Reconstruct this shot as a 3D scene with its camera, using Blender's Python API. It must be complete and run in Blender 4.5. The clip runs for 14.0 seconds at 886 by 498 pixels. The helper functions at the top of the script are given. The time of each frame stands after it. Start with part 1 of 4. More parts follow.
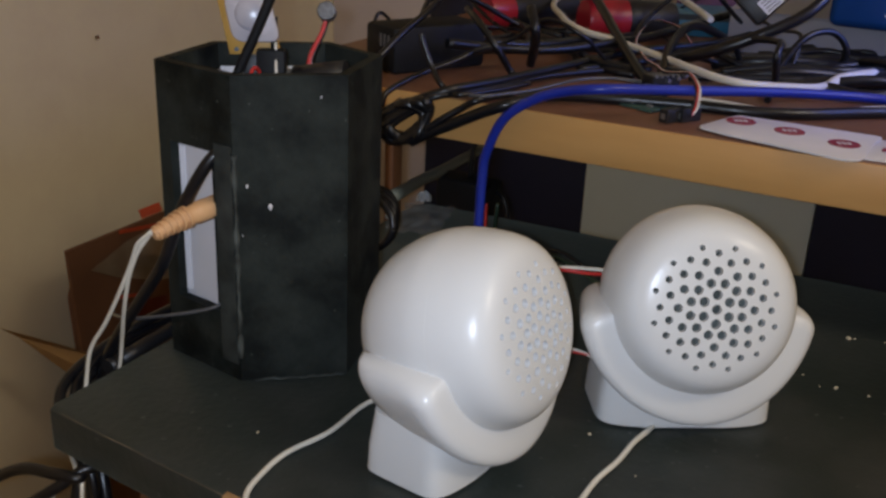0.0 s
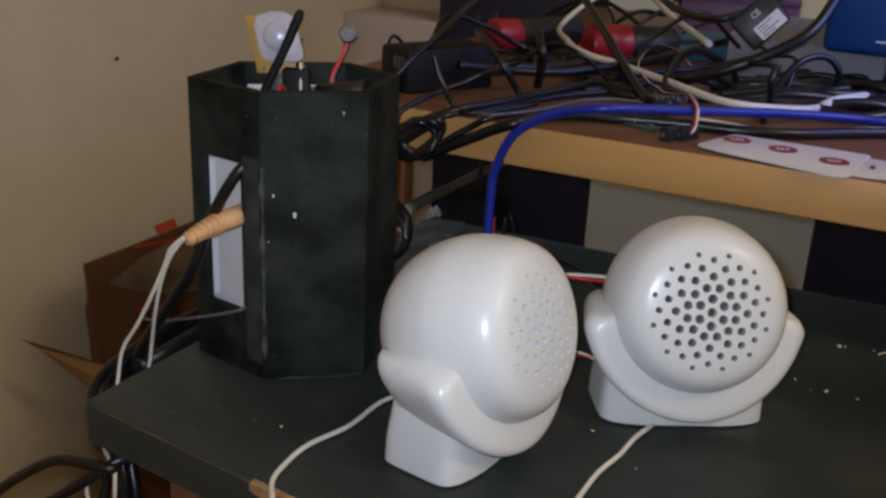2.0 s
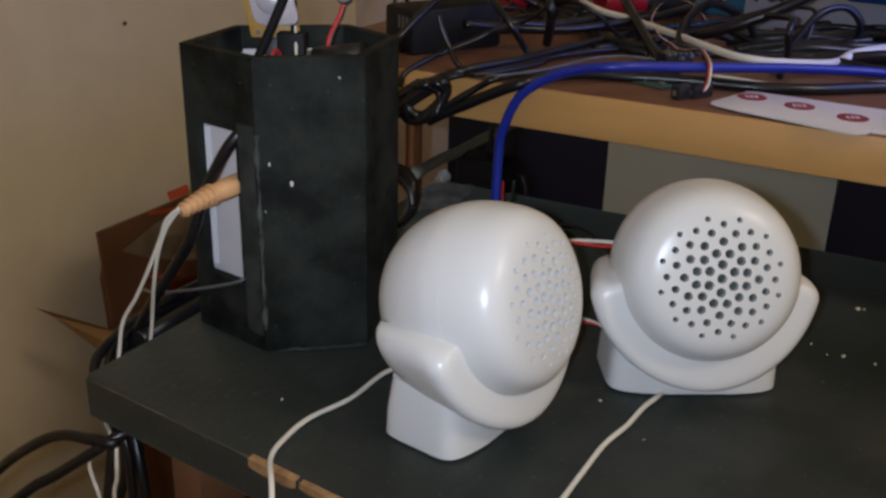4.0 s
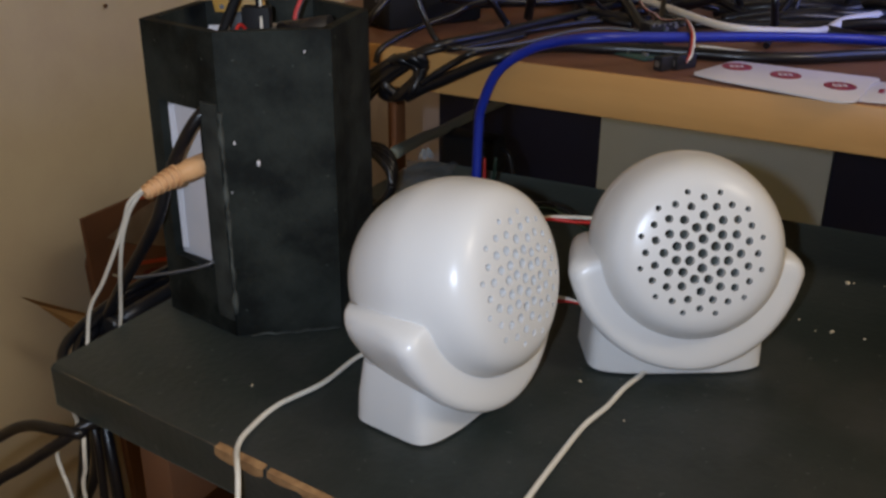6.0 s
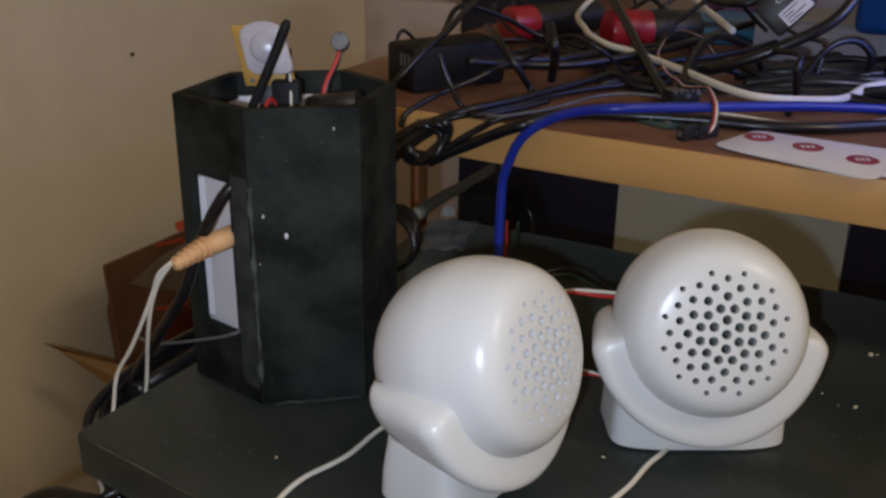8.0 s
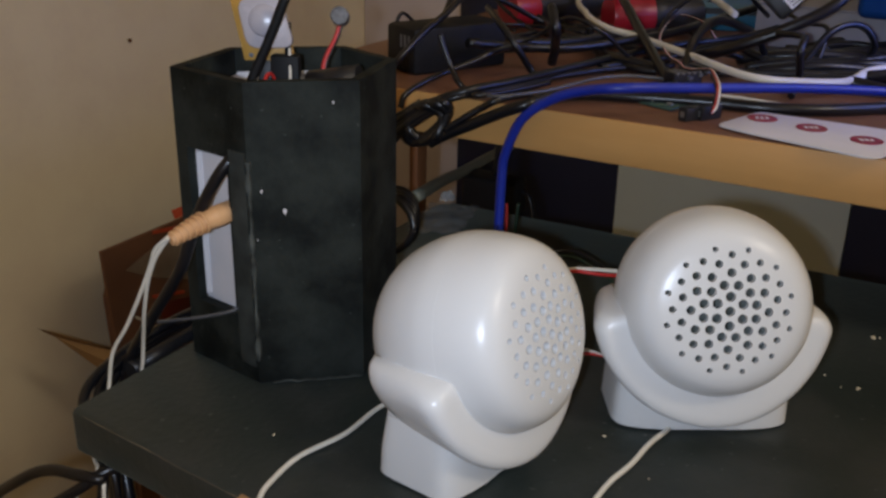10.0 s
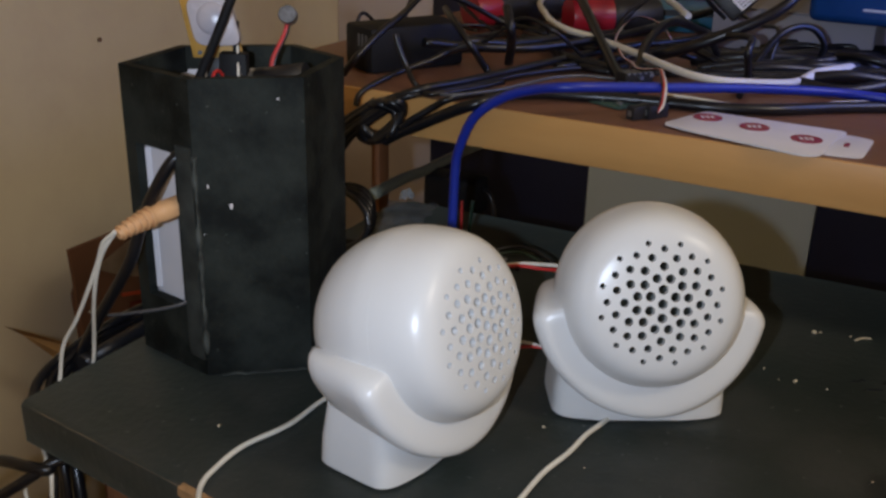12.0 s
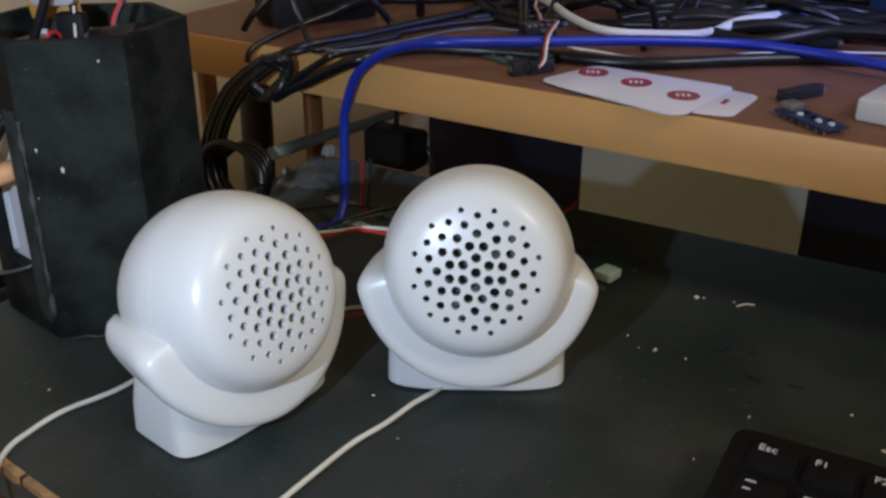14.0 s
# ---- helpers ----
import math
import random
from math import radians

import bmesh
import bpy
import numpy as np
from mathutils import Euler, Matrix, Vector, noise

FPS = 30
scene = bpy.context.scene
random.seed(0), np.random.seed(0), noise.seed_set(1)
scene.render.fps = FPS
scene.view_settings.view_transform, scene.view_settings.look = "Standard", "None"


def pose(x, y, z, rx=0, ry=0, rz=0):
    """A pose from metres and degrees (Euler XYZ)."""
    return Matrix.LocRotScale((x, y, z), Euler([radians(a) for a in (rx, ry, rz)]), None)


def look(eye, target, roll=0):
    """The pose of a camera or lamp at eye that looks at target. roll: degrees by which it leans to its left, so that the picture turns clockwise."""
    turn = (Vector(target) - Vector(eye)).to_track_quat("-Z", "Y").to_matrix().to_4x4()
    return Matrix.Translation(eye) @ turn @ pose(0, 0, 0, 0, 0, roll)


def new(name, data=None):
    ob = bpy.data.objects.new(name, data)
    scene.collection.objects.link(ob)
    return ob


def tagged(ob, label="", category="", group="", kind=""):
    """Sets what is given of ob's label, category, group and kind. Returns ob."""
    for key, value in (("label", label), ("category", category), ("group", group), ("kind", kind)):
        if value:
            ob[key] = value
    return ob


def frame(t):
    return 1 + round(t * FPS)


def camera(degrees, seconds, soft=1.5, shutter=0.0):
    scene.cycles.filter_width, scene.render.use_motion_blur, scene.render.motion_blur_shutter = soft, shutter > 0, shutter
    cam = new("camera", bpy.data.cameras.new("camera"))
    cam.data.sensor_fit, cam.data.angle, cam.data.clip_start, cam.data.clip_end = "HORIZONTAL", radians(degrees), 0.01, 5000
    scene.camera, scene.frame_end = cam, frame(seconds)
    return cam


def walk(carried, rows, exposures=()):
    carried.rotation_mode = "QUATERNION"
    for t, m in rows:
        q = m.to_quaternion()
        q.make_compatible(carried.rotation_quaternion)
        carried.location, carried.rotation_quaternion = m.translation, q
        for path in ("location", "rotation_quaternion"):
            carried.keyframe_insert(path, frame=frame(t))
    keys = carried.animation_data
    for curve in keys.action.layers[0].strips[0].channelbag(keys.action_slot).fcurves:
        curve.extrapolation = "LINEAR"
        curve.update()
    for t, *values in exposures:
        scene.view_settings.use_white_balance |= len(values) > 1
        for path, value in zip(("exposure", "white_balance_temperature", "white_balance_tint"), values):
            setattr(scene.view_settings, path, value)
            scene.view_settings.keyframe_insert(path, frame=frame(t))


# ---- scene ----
cam = camera(48.8, 14.0, 2.8)
PATH = [
    (0, (0.0216, 0.0163, 0.2240), (-0.0001, 1.8743, -0.5159), 2.53),
    (0.5, (-0.0061, -0.0111, 0.2173), (0.0153, 1.8727, -0.4541), 3.63),
    (1, (0.0057, -0.0173, 0.2234), (0.0528, 1.8706, -0.4350), 3.41),
    (1.5, (0.0200, -0.0205, 0.2286), (0.0354, 1.8618, -0.4473), 3.35),
    (2, (0.0178, -0.0127, 0.2270), (-0.0126, 1.8624, -0.4680), 2.82),
    (2.5, (0.0225, -0.0089, 0.2321), (-0.0237, 1.8580, -0.4837), 2.64),
    (3, (0.0282, -0.0045, 0.2355), (-0.0357, 1.8543, -0.4999), 1.67),
    (3.5, (0.0317, 0.0008, 0.2378), (-0.0357, 1.8508, -0.5191), 1.08),
    (4, (0.0274, 0.0003, 0.2266), (-0.0484, 1.8427, -0.5481), 1.46),
    (4.2, (0.0259, -0.0009, 0.2221), (-0.0530, 1.8430, -0.5486), 1.25),
    (6.3, (0.0398, 0.0136, 0.2199), (-0.0412, 1.8407, -0.5896), 0.36),
    (6.5, (0.0389, 0.0126, 0.2236), (-0.0472, 1.8420, -0.5800), 0.26),
    (7, (0.0341, 0.0128, 0.2326), (-0.0662, 1.8511, -0.5489), 0.15),
    (7.5, (0.0342, 0.0144, 0.2387), (-0.0736, 1.8631, -0.5168), 0.68),
    (8, (0.0346, 0.0160, 0.2384), (-0.0762, 1.8675, -0.5099), 0.74),
    (8.2, (0.0365, 0.0184, 0.2326), (-0.0710, 1.8686, -0.5192), 0.67),
    (10.3, (0.0313, 0.0162, 0.2284), (-0.0690, 1.8659, -0.5256), 1.29),
    (10.5, (0.0229, 0.0112, 0.2290), (-0.0729, 1.8642, -0.5174), 1.46),
    (11, (0.0246, 0.0037, 0.2316), (-0.0582, 1.8597, -0.5088), 1.63),
    (11.5, (0.0329, 0.0055, 0.2305), (-0.0505, 1.8630, -0.5063), 1.39),
    (12, (0.0519, 0.0091, 0.2289), (-0.0222, 1.8619, -0.5205), 1.56),
    (12.5, (0.0810, 0.0270, 0.2227), (0.0362, 1.8725, -0.5468), 1.73),
    (13, (0.1123, 0.0443, 0.2157), (0.1030, 1.8757, -0.5879), 2.82),
    (13.5, (0.1212, 0.0461, 0.2086), (0.0107, 1.8514, -0.6451), 3.52),
    (14, (0.1523, 0.0310, 0.2336), (-0.0546, 1.8277, -0.6202), -0.04),
]
walk(cam, [(t, look(eye, target, roll)) for t, eye, target, roll in PATH],
     [(0.0, 0.0, 6500, 10), (12.0, 0.0, 6400, 10), (12.7, 0.15, 6150, 9), (13.2, 0.30, 5900, 8), (13.6, 0.32, 5850, 7), (14.0, 0.22, 5850, 7)])

# ---------------------------------------------------------------- light
world = bpy.data.worlds.new("world")
scene.world = world
world.use_nodes = True
world.node_tree.nodes["Background"].inputs[0].default_value = (0.05, 0.055, 0.07, 1)
world.node_tree.nodes["Background"].inputs[1].default_value = 0.2


def lamp(name, kind, energy, colour, m):
    data = bpy.data.lights.new(name, kind)
    data.energy, data.color = energy, colour
    ob = new(name, data)
    ob.matrix_world = m
    return ob


# the small white light that is held beside the lens
torch = lamp("torch_light", "SPOT", 3.85, (0.80, 0.945, 1.20), look((0.012, 0.0, 0.229), (-0.03, 1.0, 0.115)))
torch.data.spot_size, torch.data.spot_blend, torch.data.shadow_soft_size = radians(110), 1.0, 0.004
# the room's warm lamp, high up to one side of the desk
bulb = lamp("room_lamp_light", "POINT", 22.0, (1.0, 0.88, 0.72), pose(1.10, -0.35, 1.20))
bulb.data.shadow_soft_size = 0.14
# the bluish glow of a screen that stands further along the desk
glow = lamp("screen_light", "AREA", 0.30, (0.11, 0.23, 1.0), look((0.45, 0.60, 0.23), (0.20, 0.75, 0.10)))
glow.data.spread = radians(95)
glow.data.shape, glow.data.size, glow.data.size_y = "RECTANGLE", 0.30, 0.20

# ---------------------------------------------------------------- frame of the furniture
ANG = -25.55
DESK = pose(-0.145, 0.373, 0, 0, 0, ANG)   # u along the desk, v towards the wall, z up from the tray


def W(u, v, z=0.0):
    return DESK @ Vector((u, v, z))


# ---------------------------------------------------------------- materials
def material(name, colour, rough=0.5, metal=0.0, dark=None, scale=40.0, mix=0.5, bump=0.0, bump_scale=300.0,
             specks=None, speck_scale=120.0, speck_at=0.72, detail=6.0, coat=0.0, spec=0.5, stretch=None, blot=None, blot_scale=9.0):
    m = bpy.data.materials.new(name)
    m.use_nodes = True
    n, l = m.node_tree.nodes, m.node_tree.links
    b = n["Principled BSDF"]
    b.inputs["Roughness"].default_value = rough
    b.inputs["Metallic"].default_value = metal
    b.inputs["Coat Weight"].default_value = coat
    b.inputs["Specular IOR Level"].default_value = spec
    co = n.new("ShaderNodeTexCoord")
    src = co.outputs["Object"]
    if stretch:
        mp = n.new("ShaderNodeMapping")
        mp.inputs["Scale"].default_value = stretch
        l.new(src, mp.inputs["Vector"])
        src = mp.outputs["Vector"]
    tex = n.new("ShaderNodeTexNoise")
    tex.inputs["Scale"].default_value, tex.inputs["Detail"].default_value = scale, detail
    l.new(src, tex.inputs["Vector"])
    ramp = n.new("ShaderNodeValToRGB")
    ramp.color_ramp.elements[0].position, ramp.color_ramp.elements[1].position = 0.5 - mix / 2, 0.5 + mix / 2
    ramp.color_ramp.elements[0].color = (*(dark or [c * 0.8 for c in colour]), 1)
    ramp.color_ramp.elements[1].color = (*colour, 1)
    l.new(tex.outputs["Fac"], ramp.inputs["Fac"])
    out = ramp.outputs["Color"]
    if specks:
        t2 = n.new("ShaderNodeTexNoise")
        t2.inputs["Scale"].default_value, t2.inputs["Detail"].default_value = speck_scale, 3
        l.new(co.outputs["Object"], t2.inputs["Vector"])
        r2 = n.new("ShaderNodeValToRGB")
        r2.color_ramp.elements[0].position, r2.color_ramp.elements[1].position = speck_at, speck_at + 0.06
        l.new(t2.outputs["Fac"], r2.inputs["Fac"])
        mx = n.new("ShaderNodeMixRGB")
        mx.inputs["Color2"].default_value = (*specks, 1)
        l.new(r2.outputs["Color"], mx.inputs["Fac"])
        l.new(out, mx.inputs["Color1"])
        out = mx.outputs["Color"]
    if blot:
        t4 = n.new("ShaderNodeTexNoise")
        t4.inputs["Scale"].default_value, t4.inputs["Detail"].default_value = blot_scale, 5
        t4.inputs["Roughness"].default_value = 0.65
        l.new(co.outputs["Object"], t4.inputs["Vector"])
        r4 = n.new("ShaderNodeValToRGB")
        r4.color_ramp.elements[0].position, r4.color_ramp.elements[1].position = 0.42, 0.68
        l.new(t4.outputs["Fac"], r4.inputs["Fac"])
        m4 = n.new("ShaderNodeMixRGB")
        m4.inputs["Color2"].default_value = (*blot, 1)
        l.new(r4.outputs["Color"], m4.inputs["Fac"])
        l.new(out, m4.inputs["Color1"])
        out = m4.outputs["Color"]
    l.new(out, b.inputs["Base Color"])
    rr = n.new("ShaderNodeMapRange")
    rr.inputs["To Min"].default_value, rr.inputs["To Max"].default_value = max(0.02, rough - 0.08), min(1, rough + 0.1)
    l.new(tex.outputs["Fac"], rr.inputs["Value"])
    l.new(rr.outputs["Result"], b.inputs["Roughness"])
    if bump:
        t3 = n.new("ShaderNodeTexNoise")
        t3.inputs["Scale"].default_value, t3.inputs["Detail"].default_value = bump_scale, 4
        l.new(src, t3.inputs["Vector"])
        bp = n.new("ShaderNodeBump")
        bp.inputs["Strength"].default_value, bp.inputs["Distance"].default_value = bump, 0.001
        l.new(t3.outputs["Fac"], bp.inputs["Height"])
        l.new(bp.outputs["Normal"], b.inputs["Normal"])
    return m


M_WALL = material("painted_plaster", (0.765, 0.655, 0.45), 0.75, dark=(0.71, 0.605, 0.41), scale=4, bump=0.18, bump_scale=90, blot=(0.70, 0.585, 0.40), blot_scale=14)
M_NAVY = material("navy_panel", (0.017, 0.023, 0.066), 0.5, dark=(0.010, 0.013, 0.033), scale=8)
M_GREY = material("grey_panel", (0.76, 0.83, 0.77), 0.55, dark=(0.70, 0.77, 0.71), scale=7)
M_PALE = material("pale_pinkish_board", (0.62, 0.55, 0.54), 0.6, dark=(0.55, 0.48, 0.47), scale=9)
M_FLOOR = material("floor_boards", (0.30, 0.24, 0.18), 0.5, dark=(0.18, 0.14, 0.10), scale=12)
M_CEIL = material("ceiling_paint", (0.72, 0.68, 0.60), 0.8, scale=5)
M_TRAY = material("black_painted_board", (0.023, 0.031, 0.0275), 0.50, dark=(0.009, 0.0125, 0.0110), scale=17, mix=0.7, detail=12, bump=0.28,
                  bump_scale=260, specks=(0.085, 0.09, 0.08), speck_scale=230, speck_at=0.675, spec=0.38, blot=(0.036, 0.038, 0.035), blot_scale=13)
for key, value in (("Sheen Weight", 0.085), ("Sheen Roughness", 0.40), ("Sheen Tint", (0.80, 1.0, 0.86, 1.0))):
    M_TRAY.node_tree.nodes["Principled BSDF"].inputs[key].default_value = value
M_CHIP = material("bare_chipboard", (0.42, 0.24, 0.10), 0.8, dark=(0.20, 0.10, 0.04), scale=160, bump=0.6)
M_WORN = material("worn_paint", (0.15, 0.115, 0.07), 0.8, dark=(0.05, 0.042, 0.03), scale=90)
M_EDGE = material("beech_edge", (0.66, 0.36, 0.12), 0.45, dark=(0.57, 0.30, 0.095), scale=16, mix=0.6, stretch=(1, 6, 6))
M_TOP = material("brown_desktop", (0.22, 0.10, 0.055), 0.42, dark=(0.15, 0.062, 0.032), scale=14, stretch=(1, 8, 1), bump=0.05, blot=(0.17, 0.085, 0.055), blot_scale=20)
M_LEG = material("brown_leg_board", (0.30, 0.12, 0.05), 0.5, dark=(0.24, 0.10, 0.035), scale=14, stretch=(6, 6, 1))
M_WHITE = material("white_plastic", (0.74, 0.735, 0.72), 0.30, dark=(0.70, 0.695, 0.68), scale=18, mix=0.8, bump=0.04, bump_scale=900)
M_DARK = material("speaker_cone", (0.13, 0.145, 0.13), 0.7, scale=60)
M_BOX = material("black_painted_card", (0.013, 0.0165, 0.0135), 0.7, dark=(0.003, 0.004, 0.0035), scale=34, mix=0.36, detail=12, bump=0.35,
                 bump_scale=420, specks=(0.085, 0.10, 0.085), speck_scale=260, speck_at=0.70, spec=0.2, blot=(0.024, 0.028, 0.024), blot_scale=34)
M_STRIP = material("rubbed_black_card", (0.062, 0.069, 0.062), 0.8, dark=(0.013, 0.015, 0.013), scale=75, mix=0.5, detail=10, bump=0.35, spec=0.2)
M_DUST = material("worn_card_edge", (0.095, 0.105, 0.095), 0.85, dark=(0.016, 0.016, 0.013), scale=90, mix=0.45, bump=0.4, spec=0.2,
                  specks=(0.10, 0.11, 0.10), speck_scale=160, speck_at=0.66)
M_PAPER = material("white_paper", (0.72, 0.69, 0.71), 0.7, dark=(0.62, 0.62, 0.64), scale=30)
M_RUBBER = material("black_cable", (0.007, 0.007, 0.009), 0.32, scale=40)
M_BLACK = material("black_plastic", (0.014, 0.014, 0.016), 0.42, scale=50, bump=0.1, bump_scale=900)
M_BLUE = material("blue_cable", (0.012, 0.030, 0.34), 0.36, dark=(0.010, 0.024, 0.28), scale=30)
M_WCABLE = material("white_cable", (0.76, 0.72, 0.62), 0.45, dark=(0.66, 0.62, 0.53), scale=60)
M_RED = material("red_wire", (0.55, 0.03, 0.025), 0.4, scale=60)
M_GREEN = material("green_wire", (0.013, 0.032, 0.020), 0.4, scale=60)
M_ORANGE = material("peach_plug", (0.74, 0.43, 0.21), 0.5, dark=(0.66, 0.36, 0.16), scale=40)
M_CARTON = material("brown_carton", (0.17, 0.072, 0.028), 0.8, dark=(0.13, 0.052, 0.02), scale=30, bump=0.2)
M_CARTON_IN = material("carton_inside", (0.42, 0.25, 0.10), 0.85, dark=(0.34, 0.19, 0.07), scale=30)
M_CARTON_PALE = material("rubbed_carton", (0.48, 0.36, 0.23), 0.85, dark=(0.33, 0.22, 0.12), scale=40)
M_REDCARD = material("dark_red_card", (0.16, 0.022, 0.012), 0.35, dark=(0.10, 0.014, 0.008), scale=40)
M_TAPE = material("red_tape", (0.55, 0.07, 0.02), 0.4, scale=30)
M_REDP = material("red_plastic", (0.36, 0.012, 0.022), 0.35, scale=30)
M_TEAL = material("teal_card", (0.015, 0.13, 0.24), 0.4, scale=30)
M_BLUEBOX = material("blue_printed_card", (0.016, 0.10, 0.34), 0.25, dark=(0.006, 0.03, 0.13), scale=12, mix=0.7)
M_PRINT = material("pale_print", (0.55, 0.62, 0.70), 0.4, scale=60)
M_STICK = material("red_sticker", (0.34, 0.030, 0.06), 0.4, scale=60)
M_METAL = material("bare_metal", (0.36, 0.36, 0.35), 0.45, metal=0.8, scale=60)
M_RAIL = material("grey_green_tube", (0.24, 0.26, 0.21), 0.45, metal=0.15, scale=30)
M_PCB = material("ochre_circuit_board", (0.50, 0.27, 0.04), 0.45, scale=60)
M_PCBB = material("blue_circuit_board", (0.012, 0.03, 0.10), 0.4, scale=60)
M_PCBG = material("dark_green_circuit_board", (0.012, 0.022, 0.018), 0.4, scale=60)
M_PCBG2 = material("dusty_green_board", (0.05, 0.10, 0.075), 0.5, dark=(0.03, 0.06, 0.045), scale=120)
M_LENS = material("milky_dome", (0.47, 0.44, 0.48), 0.25, scale=60)
M_FOIL = material("crumpled_film", (0.5, 0.5, 0.48), 0.15, dark=(0.3, 0.3, 0.29), scale=60, bump=0.3, spec=0.8)
M_FOIL.node_tree.nodes["Principled BSDF"].inputs["Alpha"].default_value = 0.26
M_TIP = material("bright_film", (0.70, 0.70, 0.69), 0.2, dark=(0.45, 0.45, 0.44), scale=90, bump=0.3, spec=0.8)
M_TIP.node_tree.nodes["Principled BSDF"].inputs["Alpha"].default_value = 0.55
M_PALEGREEN = material("pale_green_plastic", (0.55, 0.68, 0.58), 0.3, dark=(0.35, 0.48, 0.38), scale=160)
M_GREYC = material("grey_cable", (0.11, 0.11, 0.12), 0.3, dark=(0.08, 0.08, 0.085), scale=60)
M_CRUMB = material("wood_crumb", (0.72, 0.62, 0.44), 0.8, scale=200)
M_KEY = material("black_key", (0.005, 0.005, 0.007), 0.7, scale=90, spec=0.15)
M_CASE = material("black_keyboard_case", (0.005, 0.005, 0.007), 0.6, scale=60, spec=0.18)
M_LEGEND = material("white_legend", (0.75, 0.77, 0.80), 0.5, scale=200)
M_HEAT = material("black_sleeve", (0.008, 0.008, 0.009), 0.6, scale=60, spec=0.25)
M_CAP = material("dull_tin", (0.24, 0.24, 0.25), 0.35, metal=0.5, dark=(0.10, 0.10, 0.105), scale=500)
M_PURPLE = material("mauve_card", (0.16, 0.07, 0.13), 0.5, scale=30)
M_GREYCARD = material("grey_card", (0.34, 0.33, 0.37), 0.7, scale=20)


# ---------------------------------------------------------------- builders
def smooth(bm, angle=35):
    bm.normal_update()
    for f in bm.faces:
        f.smooth = True
    for e in bm.edges:
        if len(e.link_faces) == 2 and e.calc_face_angle(0) > radians(angle):
            e.smooth = False


def mesh_of(name, bm, mat):
    me = bpy.data.meshes.new(name)
    bm.to_mesh(me)
    bm.free()
    me.materials.append(mat)
    return me


def part(name, bm, mat, parent, label="", m=None):
    ob = new(name, mesh_of(name, bm, mat))
    ob.parent = parent
    if m is not None:
        ob.matrix_basis = m
    return tagged(ob, label) if label else ob


def thing(name, m, label, category, group="", kind=""):
    ob = new(name)
    ob.empty_display_size = 0.01
    ob.matrix_basis = m
    return tagged(ob, label, category, group, kind)


def single(name, bm, mat, label, category, m=None, group="", kind=""):
    ob = new(name, mesh_of(name, bm, mat))
    if m is not None:
        ob.matrix_basis = m
    return tagged(ob, label, category, group, kind)


def box(x0, y0, z0, x1, y1, z1, bevel=0.0, seg=2, bm=None):
    b = bmesh.new()
    bmesh.ops.create_cube(b, size=1.0)
    for v in b.verts:
        v.co = Vector((x0 + (v.co.x + 0.5) * (x1 - x0), y0 + (v.co.y + 0.5) * (y1 - y0), z0 + (v.co.z + 0.5) * (z1 - z0)))
    if bevel:
        bmesh.ops.bevel(b, geom=list(b.edges), offset=bevel, segments=seg, profile=0.5, affect="EDGES")
        smooth(b, 40)
    return b


def prism(points, z0, z1, bevel=0.0):
    """An upright plate with the outline given, counter-clockwise."""
    b = bmesh.new()
    low = [b.verts.new((x, y, z0)) for x, y in points]
    top = [b.verts.new((x, y, z1)) for x, y in points]
    b.faces.new(low[::-1])
    b.faces.new(top)
    for i in range(len(points)):
        j = (i + 1) % len(points)
        b.faces.new((low[i], low[j], top[j], top[i]))
    bmesh.ops.recalc_face_normals(b, faces=b.faces)
    if bevel:
        bmesh.ops.bevel(b, geom=list(b.edges), offset=bevel, segments=2, profile=0.5, affect="EDGES")
        smooth(b, 40)
    return b


def rounded(points, r, steps=4):
    """The outline with its corners rounded off."""
    out, pts = [], [Vector(p) for p in points]
    for i, p in enumerate(pts):
        a, c = pts[i - 1] - p, pts[(i + 1) % len(pts)] - p
        k = min(r, a.length * 0.45, c.length * 0.45)
        a, c = p + a.normalized() * k, p + c.normalized() * k
        for j in range(steps + 1):
            t = j / steps
            q = a * (1 - t) ** 2 + p * 2 * t * (1 - t) + c * t * t
            out.append((q.x, q.y))
    return out


def lathe(profile, steps=40, close=True):
    """Turns (r, z) pairs about z."""
    b = bmesh.new()
    rings = []
    for r, z in profile:
        if r < 1e-7:
            rings.append([b.verts.new((0, 0, z))])
        else:
            rings.append([b.verts.new((r * math.cos(2 * math.pi * i / steps), r * math.sin(2 * math.pi * i / steps), z)) for i in range(steps)])
    for a, c in zip(rings, rings[1:]):
        for i in range(steps):
            j = (i + 1) % steps
            q = [a[i % len(a)], a[j % len(a)], c[j % len(c)], c[i % len(c)]]
            q = [v for k, v in enumerate(q) if v not in q[:k]]
            if len(q) > 2:
                b.faces.new(q)
    bmesh.ops.recalc_face_normals(b, faces=b.faces)
    smooth(b, 35)
    return b


def glide(points, steps=8):
    """A smooth line through the points."""
    p = [Vector(q) for q in points]
    p = [p[0] * 2 - p[1]] + p + [p[-1] * 2 - p[-2]]
    out = []
    for i in range(1, len(p) - 2):
        a, b, c, d = p[i - 1], p[i], p[i + 1], p[i + 2]
        for k in range(steps):
            t = k / steps
            out.append(0.5 * ((2 * b) + (c - a) * t + (2 * a - 5 * b + 4 * c - d) * t * t + (3 * b - a - 3 * c + d) * t ** 3))
    out.append(p[-2])
    return out


